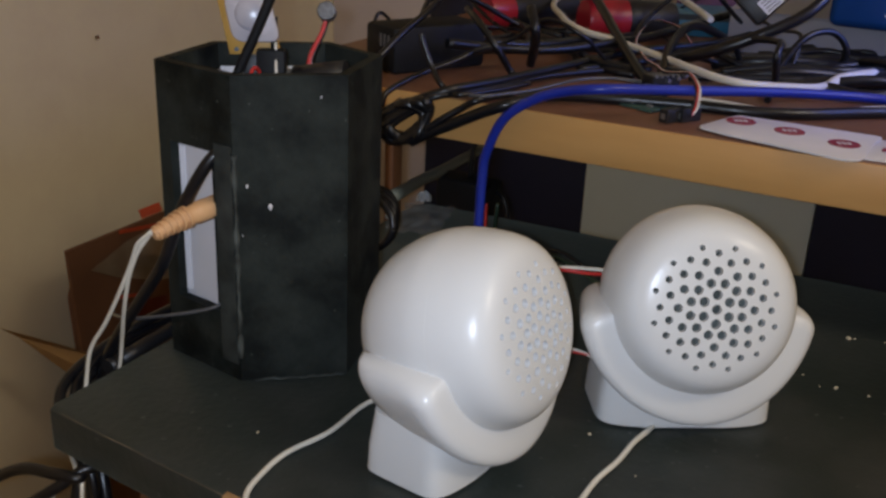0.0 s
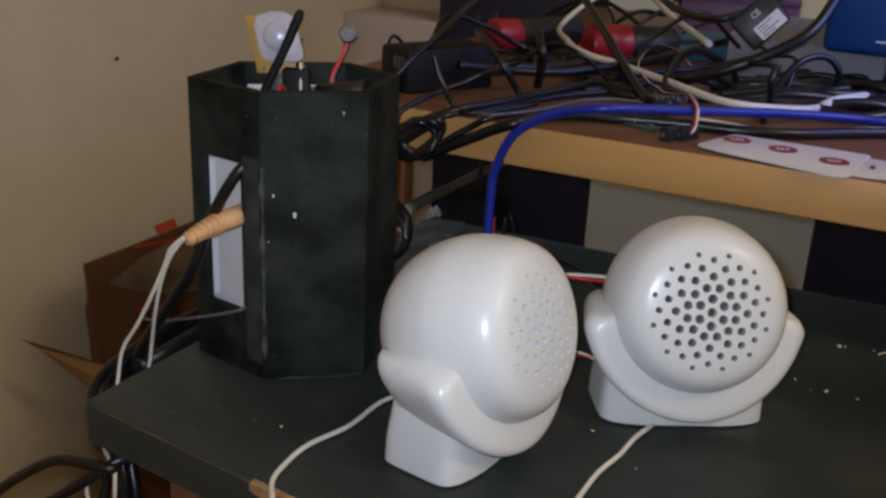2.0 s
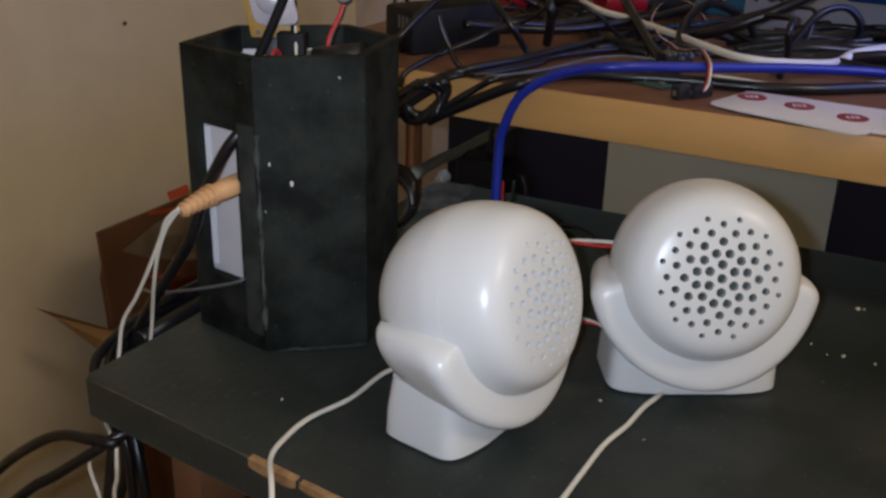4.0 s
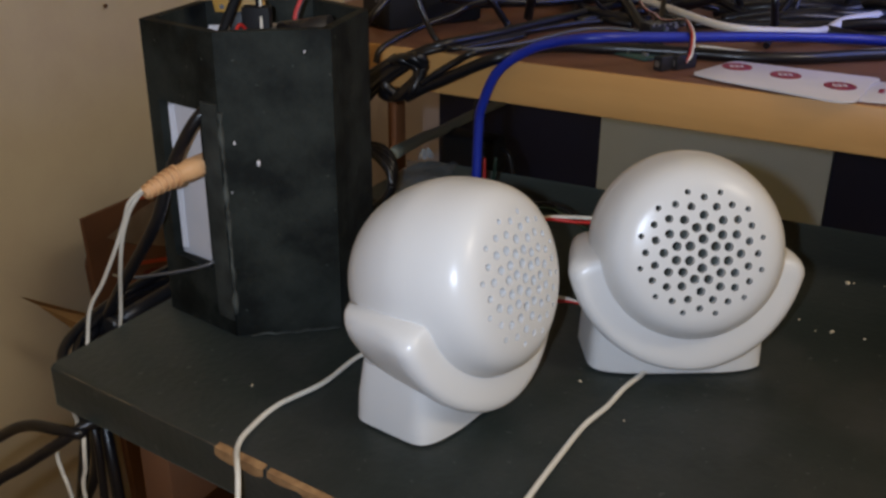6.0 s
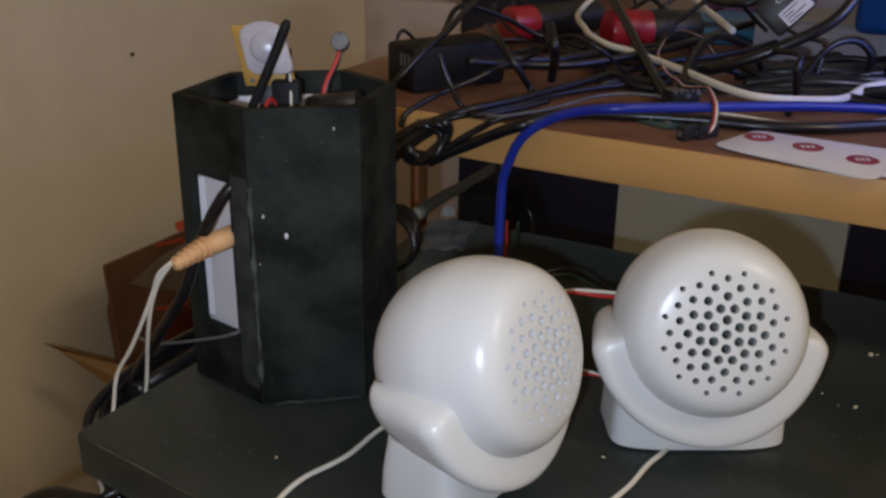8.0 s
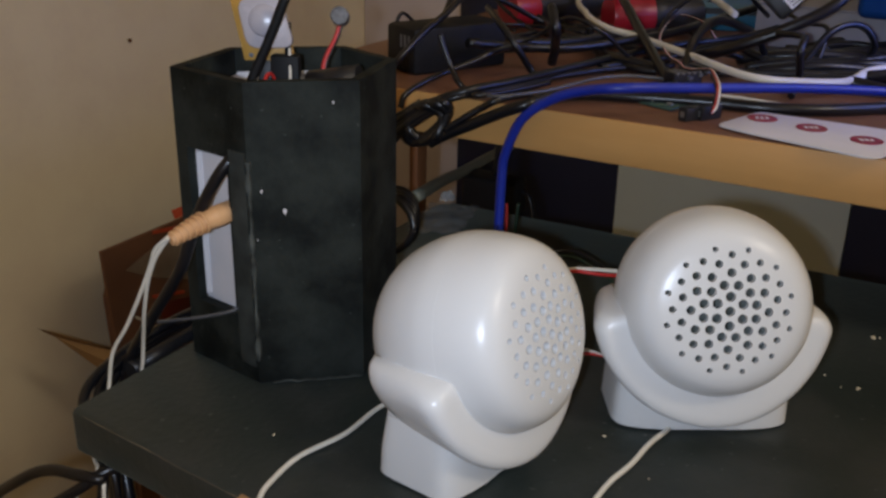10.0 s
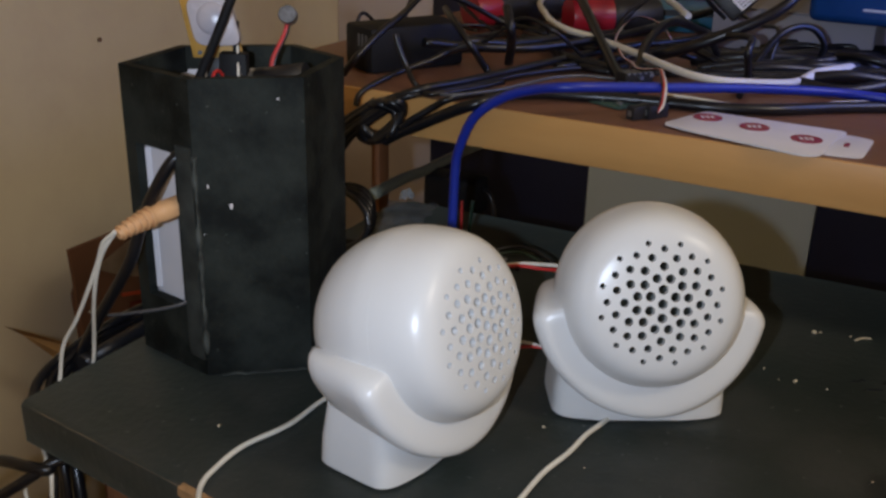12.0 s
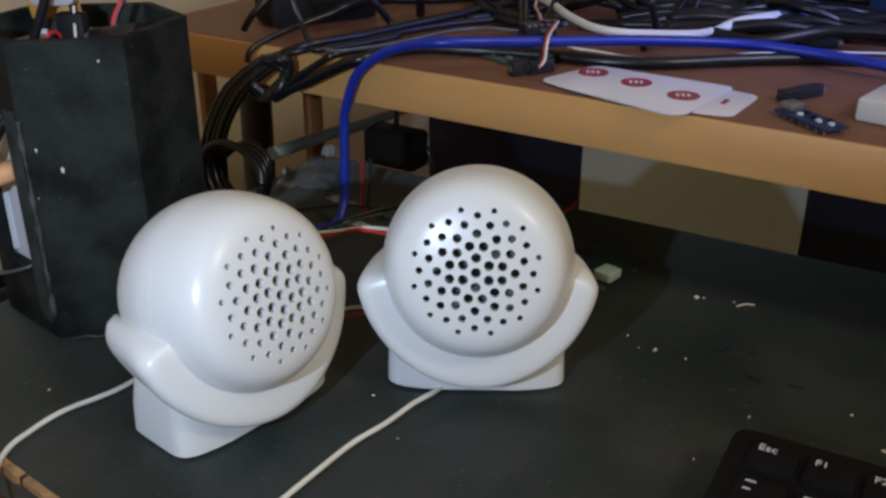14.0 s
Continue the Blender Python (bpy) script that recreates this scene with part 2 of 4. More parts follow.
def tube(points, radius, sides=10, steps=8, b=None):
    b = b or bmesh.new()
    line = glide(points, steps) if steps else [Vector(q) for q in points]
    side = Vector((0.3, 0.5, 0.81))
    rings = []
    for i, q in enumerate(line):
        ahead = (line[min(i + 1, len(line) - 1)] - line[max(i - 1, 0)]).normalized()
        side = (side - ahead * side.dot(ahead))
        side = side.normalized() if side.length > 1e-4 else ahead.orthogonal().normalized()
        other = ahead.cross(side)
        r = radius(i / (len(line) - 1)) if callable(radius) else radius
        rings.append([b.verts.new(q + (side * math.cos(2 * math.pi * k / sides) + other * math.sin(2 * math.pi * k / sides)) * r) for k in range(sides)])
    for a, c in zip(rings, rings[1:]):
        for k in range(sides):
            f = b.faces.new((a[k], a[(k + 1) % sides], c[(k + 1) % sides], c[k]))
            f.smooth = True
    b.faces.new(rings[0][::-1])
    b.faces.new(rings[-1])
    return b


def cable(name, pts, r, mat, label, uv=True, group="", category="cable"):
    """A cable through points given along the desk (u, v, z) or in the world."""
    return single(name, tube([W(*p) if uv else p for p in pts], r), mat, label, category, group=group)


def writing(text, size, mat, parent, m, name="legend"):
    cu = bpy.data.curves.new(name, "FONT")
    cu.body, cu.size, cu.extrude, cu.align_x, cu.align_y = text, size, 0.00012, "LEFT", "CENTER"
    tmp = bpy.data.objects.new(name, cu)
    scene.collection.objects.link(tmp)
    bpy.context.view_layer.update()
    me = bpy.data.meshes.new_from_object(tmp.evaluated_get(bpy.context.evaluated_depsgraph_get()))
    bpy.data.objects.remove(tmp)
    me.materials.clear()
    me.materials.append(mat)
    ob = new(name, me)
    ob.parent, ob.matrix_basis = parent, m
    return ob


# ---------------------------------------------------------------- the room
def shell(name, label, b, mat, category="wall"):
    return single(name, b, mat, label, category, DESK, kind="structure")


shell("wall_left", "yellowish painted plaster wall with faint marks", box(-0.62, -2.1, -0.66, -0.50, 1.24, 1.85), M_WALL)
shell("wall_back", "yellowish painted plaster wall behind the desk", box(-0.50, 1.10, -0.66, 2.40, 1.24, 1.85), M_WALL)
shell("wall_right", "painted plaster wall across the room", box(2.40, -2.1, -0.66, 2.52, 1.24, 1.85), M_WALL)
shell("wall_front", "painted plaster wall at the far side of the room", box(-0.50, -2.22, -0.66, 2.40, -2.1, 1.85), M_WALL)
shell("floor", "dull brown floor", box(-0.62, -2.22, -0.74, 2.52, 1.24, -0.66), M_FLOOR, "floor")
shell("ceiling", "pale painted ceiling", box(-0.62, -2.22, 1.85, 2.52, 1.24, 1.95), M_CEIL, "ceiling")
edges = (-0.338, -0.0905, 0.2078, 0.506, 0.804, 1.102)
for i, (a, c) in enumerate(zip(edges, edges[1:])):
    navy = i % 2 == 0
    single("wall_panel", box(a + 0.0005, 0.980, -0.655, c - 0.0005, 1.095, 0.75, 0.001), M_NAVY if navy else M_GREY,
           "tall dark navy panel against the wall" if navy else "tall plain grey panel against the wall", "panel", DESK, "wall panels", "structure")

single("wall_panel", box(-0.499, 0.982, -0.655, -0.3385, 1.095, 0.045, 0.001), M_PALE, "pale pinkish panel beside the navy one", "panel", DESK, "wall panels", "structure")

# ---------------------------------------------------------------- tray and desk
tray = thing("keyboard_tray", DESK, "black painted pull-out board with chipped edges", "tray")
outline = [(-0.002, -0.001), (0.30, -0.033), (0.75, -0.075), (0.75, 0.350), (0.008, 0.327), (0.0, 0.318), (-0.004, 0.003)]
part("board", prism(outline, -0.020, 0.0, 0.0012), M_TRAY, tray)
desk = thing("desk", DESK, "brown desk with a pale beech-coloured front edge", "desk")
part("desktop", box(-0.08, 0.2475, 0.0735, 0.95, 0.90, 0.0975, 0.0008), M_TOP, desk, "dark brown laminate top")
part("front_edge", box(-0.08, 0.2445, 0.0732, 0.95, 0.2473, 0.0973, 0.0008), M_EDGE, desk, "light beech edge strip")
part("leg_board", box(-0.051, 0.365, -0.655, -0.044, 0.380, 0.0732, 0.0008), M_LEG, desk, "brown upright post")
part("leg_board", box(-0.160, 0.365, -0.655, -0.153, 0.380, 0.0732, 0.0008), M_LEG, desk, "brown upright post")
part("leg_board", box(0.90, 0.30, -0.655, 0.914, 0.88, 0.0732, 0.0008), M_LEG, desk)
part("tray_support", box(0.045, 0.0, -0.06, 0.061, 0.32, -0.0205, 0.0008), M_CARTON, desk, "brown board under the tray")
rail = single("metal_rail", tube([W(0.021, 0.249, 0.0283), W(-0.010, 0.345, 0.0085), W(-0.026, 0.405, -0.004), W(-0.060, 0.535, -0.027), W(-0.115, 0.74, -0.068)], 0.0042, 12, 4), M_RAIL,
              "grey-green metal tube lying on the cable loops behind the box", "rail")


# ---------------------------------------------------------------- speakers
TILT_UP = 12.0   # the yoke leans back by this; each ball by its own tilt


SHAPE = [(0, 0.0225), (0.012, 0.0221), (0.022, 0.0210), (0.0285, 0.0194), (0.0330, 0.0164), (0.0361, 0.0114), (0.0383, 0.004), (0.0398, -0.006),
         (0.0398, -0.014), (0.0376, -0.025), (0.0327, -0.036), (0.0242, -0.0450), (0.012, -0.0501), (0, -0.0515)]


def ball_profile():
    out = [(p.x, p.y) for p in glide([(r, z, 0) for r, z in SHAPE], 5)]
    out[0], out[-1] = (0.0, out[0][1]), (0.0, out[-1][1])
    return out


def front_at(r):
    return float(np.interp(r, [p[0] for p in SHAPE[:6]], [p[1] for p in SHAPE[:6]]))


def make_speaker(m, label, tilt, swing):
    sp = thing("globe_speaker", m, label, "speaker", "pair of speakers")
    # z of the lathe is the way that the speaker faces
    axis = pose(0, 0, 0.0570, 90 - TILT_UP, 0, 0)
    turned = pose(0, 0, 0.0570, 90 - tilt, 0, swing)
    outer = ball_profile()
    b = lathe(outer, 72)
    inner = [(r * 0.94, z * 0.94 if z < 0 else z - 0.0030) for r, z in outer]
    b2 = lathe(inner, 48)
    bmesh.ops.reverse_faces(b2, faces=b2.faces)
    me2 = bpy.data.meshes.new("inner")
    b2.to_mesh(me2)
    b2.free()
    b.from_mesh(me2)
    smooth(b, 35)
    housing = part("housing", b, M_WHITE, sp, "", turned)
    cut = bmesh.new()
    rings_of_holes = ((1, 0.0, 0, 0.0020), (6, 0.0058, 30, 0.0020), (12, 0.0106, 15, 0.0019), (12, 0.0152, 0, 0.0018),
                      (12, 0.0191, 15, 0.0016), (12, 0.0222, 0, 0.0014), (12, 0.0249, 15, 0.00115))
    for count, rr, turn, hole in rings_of_holes:
        for k in range(count):
            a = radians(turn + 360 * k / count)
            hx, hy = rr * math.cos(a), rr * math.sin(a)
            bmesh.ops.create_cone(cut, cap_ends=True, segments=14, radius1=hole, radius2=hole, depth=0.012,
                                        matrix=Matrix.Translation((hx, hy, front_at(math.hypot(hx, hy)))))
    cutter = new("cutter", mesh_of("cutter", cut, M_WHITE))
    cutter.matrix_basis = m @ turned
    mod = housing.modifiers.new("holes", "BOOLEAN")
    mod.operation, mod.object, mod.solver = "DIFFERENCE", cutter, "EXACT"
    bpy.context.view_layer.update()
    done = bpy.data.meshes.new_from_object(housing.evaluated_get(bpy.context.evaluated_depsgraph_get()))
    housing.modifiers.clear()
    bpy.data.objects.remove(cutter)
    bb = bmesh.new()
    bb.from_mesh(done)
    smooth(bb, 35)
    bb.to_mesh(done)
    bb.free()
    done.materials.clear()
    done.materials.append(M_WHITE)
    housing.data = done
    # the driver behind the grille
    part("driver", lathe([(0, 0.002), (0.010, -0.002), (0.028, 0.007), (0.031, 0.007), (0.031, -0.006), (0, -0.006)], 36), M_DARK, sp, "dark speaker cone", turned)
    # seam
    seam = bmesh.new()
    rim = float(np.interp(0.003, [-z for r, z in outer], [r for r, z in outer])) - 0.00014
    tube([(rim * math.cos(a), rim * math.sin(a), -0.0030) for a in [2 * math.pi * i / 60 for i in range(61)]], 0.00024, 6, 0, seam)
    part("seam", seam, M_WHITE, sp, "", turned)
    # yoke: a half ring that holds the ball
    y = bmesh.new()
    section = [(0.034, -0.025), (0.0415, -0.0278), (0.0437, -0.0274), (0.0452, -0.0255), (0.0466, -0.020), (0.0482, -0.012), (0.0497, -0.004), (0.0508, 0.001), (0.0511, 0.0038),
               (0.0507, 0.0062), (0.0496, 0.0081), (0.0479, 0.0094), (0.0455, 0.0100), (0.034, 0.0100)]
    rings = []
    A0, A1 = 180 - 1, 360 + 1
    steps = 90
    for i in range(steps + 1):
        f = i / steps
        a = radians(A0 + (A1 - A0) * f)
        end = min(f, 1 - f) * (A1 - A0)
        pinch = 1.0 if end > 14 else math.sqrt(max(0.0, 1 - ((14 - end) / 14) ** 2)) * 0.74 + 0.26
        ring = []
        for r, s in section:
            r2 = 0.034 + (r - 0.034) * pinch
            wide = 0.36 + 0.64 * abs(math.cos(a)) ** 1.6
            s2 = 0.0100 + (s - 0.0100) * wide - 0.003 * (1 - pinch) * (0.82 + 0.18 * pinch)
            tip = (abs(f - 0.5) * 2) ** 6
            drop = radians(7) * tip * max(0.0, (s + 0.012) / 0.022) ** 1.6
            aj = a + (drop if f < 0.5 else -drop)
            ring.append(y.verts.new((r2 * math.cos(aj), r2 * math.sin(aj), s2 - 0.0050 * abs(math.cos(a)) ** 2)))
        rings.append(ring)
    k = len(section)
    for a, c in zip(rings, rings[1:]):
        for j in range(k):
            y.faces.new((a[j], a[(j + 1) % k], c[(j + 1) % k], c[j]))
    y.faces.new(rings[0][::-1])
    y.faces.new(rings[-1])
    bmesh.ops.recalc_face_normals(y, faces=y.faces)
    smooth(y, 85)
    part("yoke", y, M_WHITE, sp, "", axis)
    # foot
    f = bmesh.new()
    rows = []
    for z, grow in ((0.0, -0.0008), (0.0008, 0.0), (0.012, -0.0004), (0.027, -0.0022)):
        ring = []
        for i in range(48):
            a = 2 * math.pi * (i + 0.5) / 48
            c, s = math.cos(a), math.sin(a)
            e = 2 / 7.0
            x = math.copysign(abs(c) ** e, c) * (0.0385 + grow)
            yy = math.copysign(abs(s) ** e, s) * (0.0190 + grow)
            if s < 0:
                yy -= 0.0035 * (1 - (x / 0.0385) ** 2)
            ring.append(f.verts.new((x, 0.0145 + yy, z)))
        rows.append(ring)
    for a, c in zip(rows, rows[1:]):
        for j in range(48):
            f.faces.new((a[j], a[(j + 1) % 48], c[(j + 1) % 48], c[j]))
    f.faces.new(rows[0][::-1])
    f.faces.new(rows[-1])
    bmesh.ops.recalc_face_normals(f, faces=f.faces)
    smooth(f, 40)
    part("foot", f, M_WHITE, sp)
    return sp


SP1 = pose(0.0378, 0.3535, 0.0005, 0, 0, 55.7)
SP2 = pose(0.1254, 0.3890, 0.0005, 0, 0, 5.0)
make_speaker(SP1, "white plastic globe speaker in a curved yoke, turned aside", 16.0, 1.9)
make_speaker(SP2, "white plastic globe speaker in a curved yoke, facing forward", 17.0, -2.6)
cable("speaker_cable", [(0.005, 0.398, 0.004), (-0.013, 0.388, 0.0016), (-0.026, 0.364, 0.0016), (-0.041, 0.347, 0.0016), (-0.048, 0.332, 0.0016), (-0.051, 0.3175, 0.0016),
                        (-0.047, 0.300, -0.001), (-0.046, 0.288, -0.03), (-0.046, 0.284, -0.10)], 0.00115, M_WCABLE, "thin white cable running off the tray's edge", False)
cable("speaker_cable", [(0.118, 0.40, 0.004), (0.112, 0.383, 0.0016), (0.101, 0.368, 0.0016), (0.092, 0.353, 0.0016), (0.081, 0.338, 0.0016), (0.070, 0.317, 0.0016),
                        (0.060, 0.297, 0.0016), (0.050, 0.275, 0.0016), (0.042, 0.252, 0.001), (0.038, 0.236, -0.02)], 0.00115, M_WCABLE, "thin white cable lying across the tray", False)

# ---------------------------------------------------------------- six-sided black box
HX = pose(-0.0605, 0.447, 0.0, 0, 0, 0)
hexbox = thing("hexagonal_box", HX, "tall six-sided black painted card box with worn corners", "box")
H_HEX, T_HEX = 0.140, 0.0045
corners = [Vector((x + 0.0605, y - 0.447, 0)) for x, y in ((-0.0718, 0.4040), (-0.0252, 0.4155), (-0.0150, 0.4625), (-0.0430, 0.4905), (-0.0970, 0.4780), (-0.1105, 0.4310))]
part("bottom", prism([(c.x * 0.90, c.y * 0.90) for c in corners], 0.0004, 0.004), M_BOX, hexbox)


def wall_piece(a, c, f0, f1, z0, z1, out=0.0, thick=T_HEX, mat=M_BOX, name="side", label="", bevel=0.0005):
    """A piece of the side from corner a to corner c, between the fractions f0 and f1."""
    along = (c - a)
    n = Vector((along.y, -along.x, 0)).normalized()
    L = along.length
    q = [a + along * f0 + n * out, a + along * f1 + n * out]
    cut0 = thick * 0.577 if f0 == 0 else 0
    cut1 = thick * 0.577 if f1 == 1 else 0
    d = along / L
    pts = [q[0], q[1], q[1] - n * thick - d * cut1, q[0] - n * thick + d * cut0]
    b = prism([(p.x, p.y) for p in pts], z0, z1)
    return part(name, b, mat, hexbox, label)


for i in range(5):
    wall_piece(corners[i], corners[i + 1], 0, 1, 0.0006, H_HEX)
A, C = corners[5], corners[0]   # the side with the opening
wall_piece(A, C, 0, 0.16, 0.031, 0.1055)
wall_piece(A, C, 0.72, 1, 0.031, 0.1055)
wall_piece(A, C, 0, 1, 0.0006, 0.031)
wall_piece(A, C, 0, 1, 0.1055, H_HEX)
wall_piece(A, C, 0.78, 1.0, 0.009, 0.110, 0.0012, 0.0011, M_STRIP, "edge_strip", "rubbed greyish card strip beside the opening")
rng = random.Random(9)
rub = [Vector((C.x + 0.0002 + 0.0005 * rng.random(), C.y - 0.0004, 0.012 + 0.0035 * i)) for i in range(28)]
part("worn_corner", tube(rub, lambda t: 0.0006 + 0.0010 * abs(math.sin(23 * t) * math.sin(7 * t + 1)), 8, 3), M_DUST, hexbox, "dusty grey rubbed corner")
glue = [corners[0].lerp(corners[1], 0.12 + 0.06 * i) + Vector((0.0004, -0.0007 - 0.0005 * rng.random(), 0.0006 + 0.0008 * rng.random())) for i in range(15)]
part("glue_line", tube(glue, 0.0005, 6, 3), M_DUST, hexbox, "uneven dried glue line")
# white lining
for i in range(6):
    a, c = corners[i] * 0.885, corners[(i + 1) % 6] * 0.885
    if i == 5:
        continue
    along = c - a
    n = Vector((along.y, -along.x, 0)).normalized()
    pts = [a, c, c - n * 0.0006, a - n * 0.0006]
    part("lining", prism([(p.x, p.y) for p in pts], 0.005, 0.1280 + 0.0012 * (i % 2)), M_PAPER, hexbox, "white paper lining")
along = C - A
n = Vector((along.y, -along.x, 0)).normalized()
a, c = A + along * 0.12 - n * 0.0065, A + along * 0.95 - n * 0.0065
part("lining", prism([(p.x, p.y) for p in (a, c, c - n * 0.0008, a - n * 0.0008)], 0.030, 0.108), M_PAPER, hexbox, "white paper lining")
a = A + along * 0.135 - n * 0.0036
c = A + along * 0.195 - n * 0.0058
part("lining", prism([(p.x, p.y) for p in (a, c, c - n * 0.0008, a - n * 0.0008)], 0.033, 0.102), M_PAPER, hexbox)
a, c = A + along * 0.63 - n * 0.0052, A + along * 0.735 - n * 0.0052
part("blue_print", prism([(p.x, p.y) for p in (a, c, c - n * 0.0008, a - n * 0.0008)], 0.080, 0.102), M_BLUEBOX, hexbox, "blue printed card inside the opening")
# paint chips
rng = random.Random(4)
for (x, y, z, s) in ((-0.0573, 0.403, 0.0835, 0.0016), (-0.0665, 0.3995, 0.0930, 0.0009), (-0.0690, 0.3995, 0.0710, 0.0005), (-0.036, 0.4085, 0.131, 0.0007)):
    b = bmesh.new()
    bmesh.ops.create_icosphere(b, subdivisions=1, radius=s)
    for v in b.verts:
        v.co = Vector((v.co.x * 0.6, v.co.y * 0.35, v.co.z * 1.1)) * rng.uniform(0.8, 1.2)
    f0 = corners[0]
    d = (corners[1] - corners[0])
    t = ((x + 0.0605) - f0.x) / d.x
    part("paint_chip", b, M_PAPER, hexbox, "bare white chip", pose(x + 0.0605, f0.y + d.y * t, z))

# things that stick out of the box
sensor = thing("dome_sensor", look((-0.0755, 0.4530, 0.1560), (-0.03, 0.1, 0.215), 3), "small ochre circuit board with a milky white dome", "sensor")
part("circuit_board", prism([(-0.0165, -0.0152), (0.0061, -0.0167), (0.0132, 0.0097), (-0.0096, 0.0115)], 0.0, 0.0015, 0.0002), M_PCB, sensor)
part("dome_base", prism(rounded([(-0.0166, -0.0098), (0.0040, -0.0112), (0.0094, 0.0089), (-0.0015, 0.0132), (-0.0102, 0.0112)], 0.005, 4), -0.0085, -0.0001, 0.0009), M_LENS, sensor)
part("dome", lathe([(0.0072 * math.cos(radians(a)), -0.0080 - 0.0026 * math.sin(radians(a))) for a in range(0, 90, 8)] + [(0.0, -0.0106)], 28), M_LENS, sensor, "milky faceted dome", pose(-0.0032, 0.0012, 0))
part("solder_hole", lathe([(0, -0.0004), (0.0011, -0.0004), (0.0011, 0.0002), (0, 0.0002)], 10), M_BLACK, sensor, "", pose(0.0032, -0.0143, 0))
part("connector", box(-0.012, -0.030, 0.0002, 0.000, -0.0150, 0.004, 0.0004), M_BLACK, sensor)

rod = thing("antenna", pose(0, 0, 0), "black rod antenna standing in the box", "antenna")
part("rod", tube([(-0.0850, 0.438, 0.112), (-0.0770, 0.438, 0.1325), (-0.0672, 0.438, 0.1530), (-0.0590, 0.438, 0.1715)], lambda t: (0.0019 + 0.0004 * t) * (1.0 if t < 0.97 else 0.6), 12), M_HEAT, rod)
part("sleeve", tube([(-0.0630, 0.450, 0.110), (-0.0625, 0.450, 0.135), (-0.0620, 0.450, 0.1570)], lambda t: 0.0030 if t < 0.6 else 0.0016, 10), M_HEAT, rod)
part("hanger", box(-0.0700, 0.446, 0.10, -0.0570, 0.453, 0.1430, 0.0012), M_HEAT, rod)
mic = thing("microphone_capsule", pose(0, 0, 0), "small silver microphone capsule on red and black wires", "microphone")
mm = look((-0.0405, 0.462, 0.1585), (-0.03, 0.2, 0.255)) @ Matrix.Scale(0.9, 4)
part("capsule", lathe([(0, -0.0032), (0.0042, -0.0032), (0.0047, -0.0027), (0.0047, 0.0035), (0.004, 0.004), (0, 0.004)], 28), M_CAP, mic, "dull silver metal can", mm)
part("red_wire", tube([(-0.0407, 0.4625, 0.1555), (-0.0428, 0.4610, 0.149), (-0.0475, 0.4570, 0.1385), (-0.048, 0.455, 0.128)], 0.0010, 8), M_RED, mic, "red wire")
part("black_wire", tube([(-0.0400, 0.4630, 0.1555), (-0.0418, 0.4616, 0.149), (-0.0464, 0.4578, 0.1385), (-0.047, 0.456, 0.128)], 0.0009, 8), M_RUBBER, mic, "black wire")
usb = thing("round_plug", pose(0, 0, 0), "black round plug lying in the open box", "plug")
part("body", tube([(-0.052, 0.447, 0.1290), (-0.029, 0.444, 0.1330)], 0.0076, 20, 2), M_BLACK, usb)
part("collar", tube([(-0.0525, 0.4471, 0.1289), (-0.0545, 0.4475, 0.1285)], 0.0066, 20, 2), M_METAL, usb, "bare metal collar")
cable("red_wire", [(-0.071, 0.43, 0.126), (-0.070, 0.440, 0.1355), (-0.068, 0.447, 0.131), (-0.066, 0.45, 0.110)], 0.0008, M_RED, "short red wire bent over in the box", False)
cable("grey_wire", [(-0.0625, 0.452, 0.152), (-0.0612, 0.448, 0.143), (-0.0606, 0.444, 0.130), (-0.060, 0.44, 0.11)], 0.0006, M_WCABLE, "thin grey wire along the antenna", False)
cable("box_paper", [(-0.090, 0.437, 0.1215), (-0.085, 0.429, 0.1235), (-0.078, 0.4235, 0.122)], 0.002, M_PAPER, "crumpled white paper at the box's rim", False, category="paper")

# plug and cables at the box's side
plug = thing("cable_plug", pose(0, 0, 0), "peach-coloured moulded plug with a ribbed boot", "plug")
p0, p1 = Vector((-0.1035, 0.3930, 0.0765)), Vector((-0.0800, 0.4190, 0.0805))
way = (p1 - p0).normalized()


def on_boot(d):
    """a point along the boot, which sags towards the cable"""
    return p0 + way * d - Vector((0, 0, 0.0026 * (1 - d / 0.022) ** 2))


part("boot", tube([on_boot(d) for d in (0, 0.006, 0.012, 0.017, 0.022)], lambda t: 0.0026 + 0.0020 * t, 14, 4), M_ORANGE, plug)
part("body", tube([p0 + way * 0.0195, p0 + way * 0.024, p0 + way * 0.036, p0 + way * 0.044], lambda t: 0.0046 + (0.0006 if t > 0.15 else 0), 6, 4), M_ORANGE, plug)
for i in range(6):
    part("rib", tube([on_boot(0.0012 + 0.0028 * i), on_boot(0.0026 + 0.0028 * i)], 0.0035 + 0.00032 * i, 14, 1), M_ORANGE, plug)
cable("twin_cable", [(0.0285, 0.0355, 0.0757), (0.0215, 0.034, 0.069), (0.016, 0.035, 0.059), (0.007, 0.035, 0.042), (-0.003, 0.035, 0.025), (-0.013, 0.034, 0.009), (-0.0150, 0.030, -0.012), (-0.002, 0.008, -0.0245), (0.0120, -0.003, -0.0245), (0.0062, -0.007, -0.0310), (0.0020, -0.008, -0.0400), (0.0035, -0.008, -0.0495), (0.0070, -0.008, -0.062), (0.012, 0.0, -0.14)],
      0.00095, M_WCABLE, "white cable from the plug to the tray's edge")
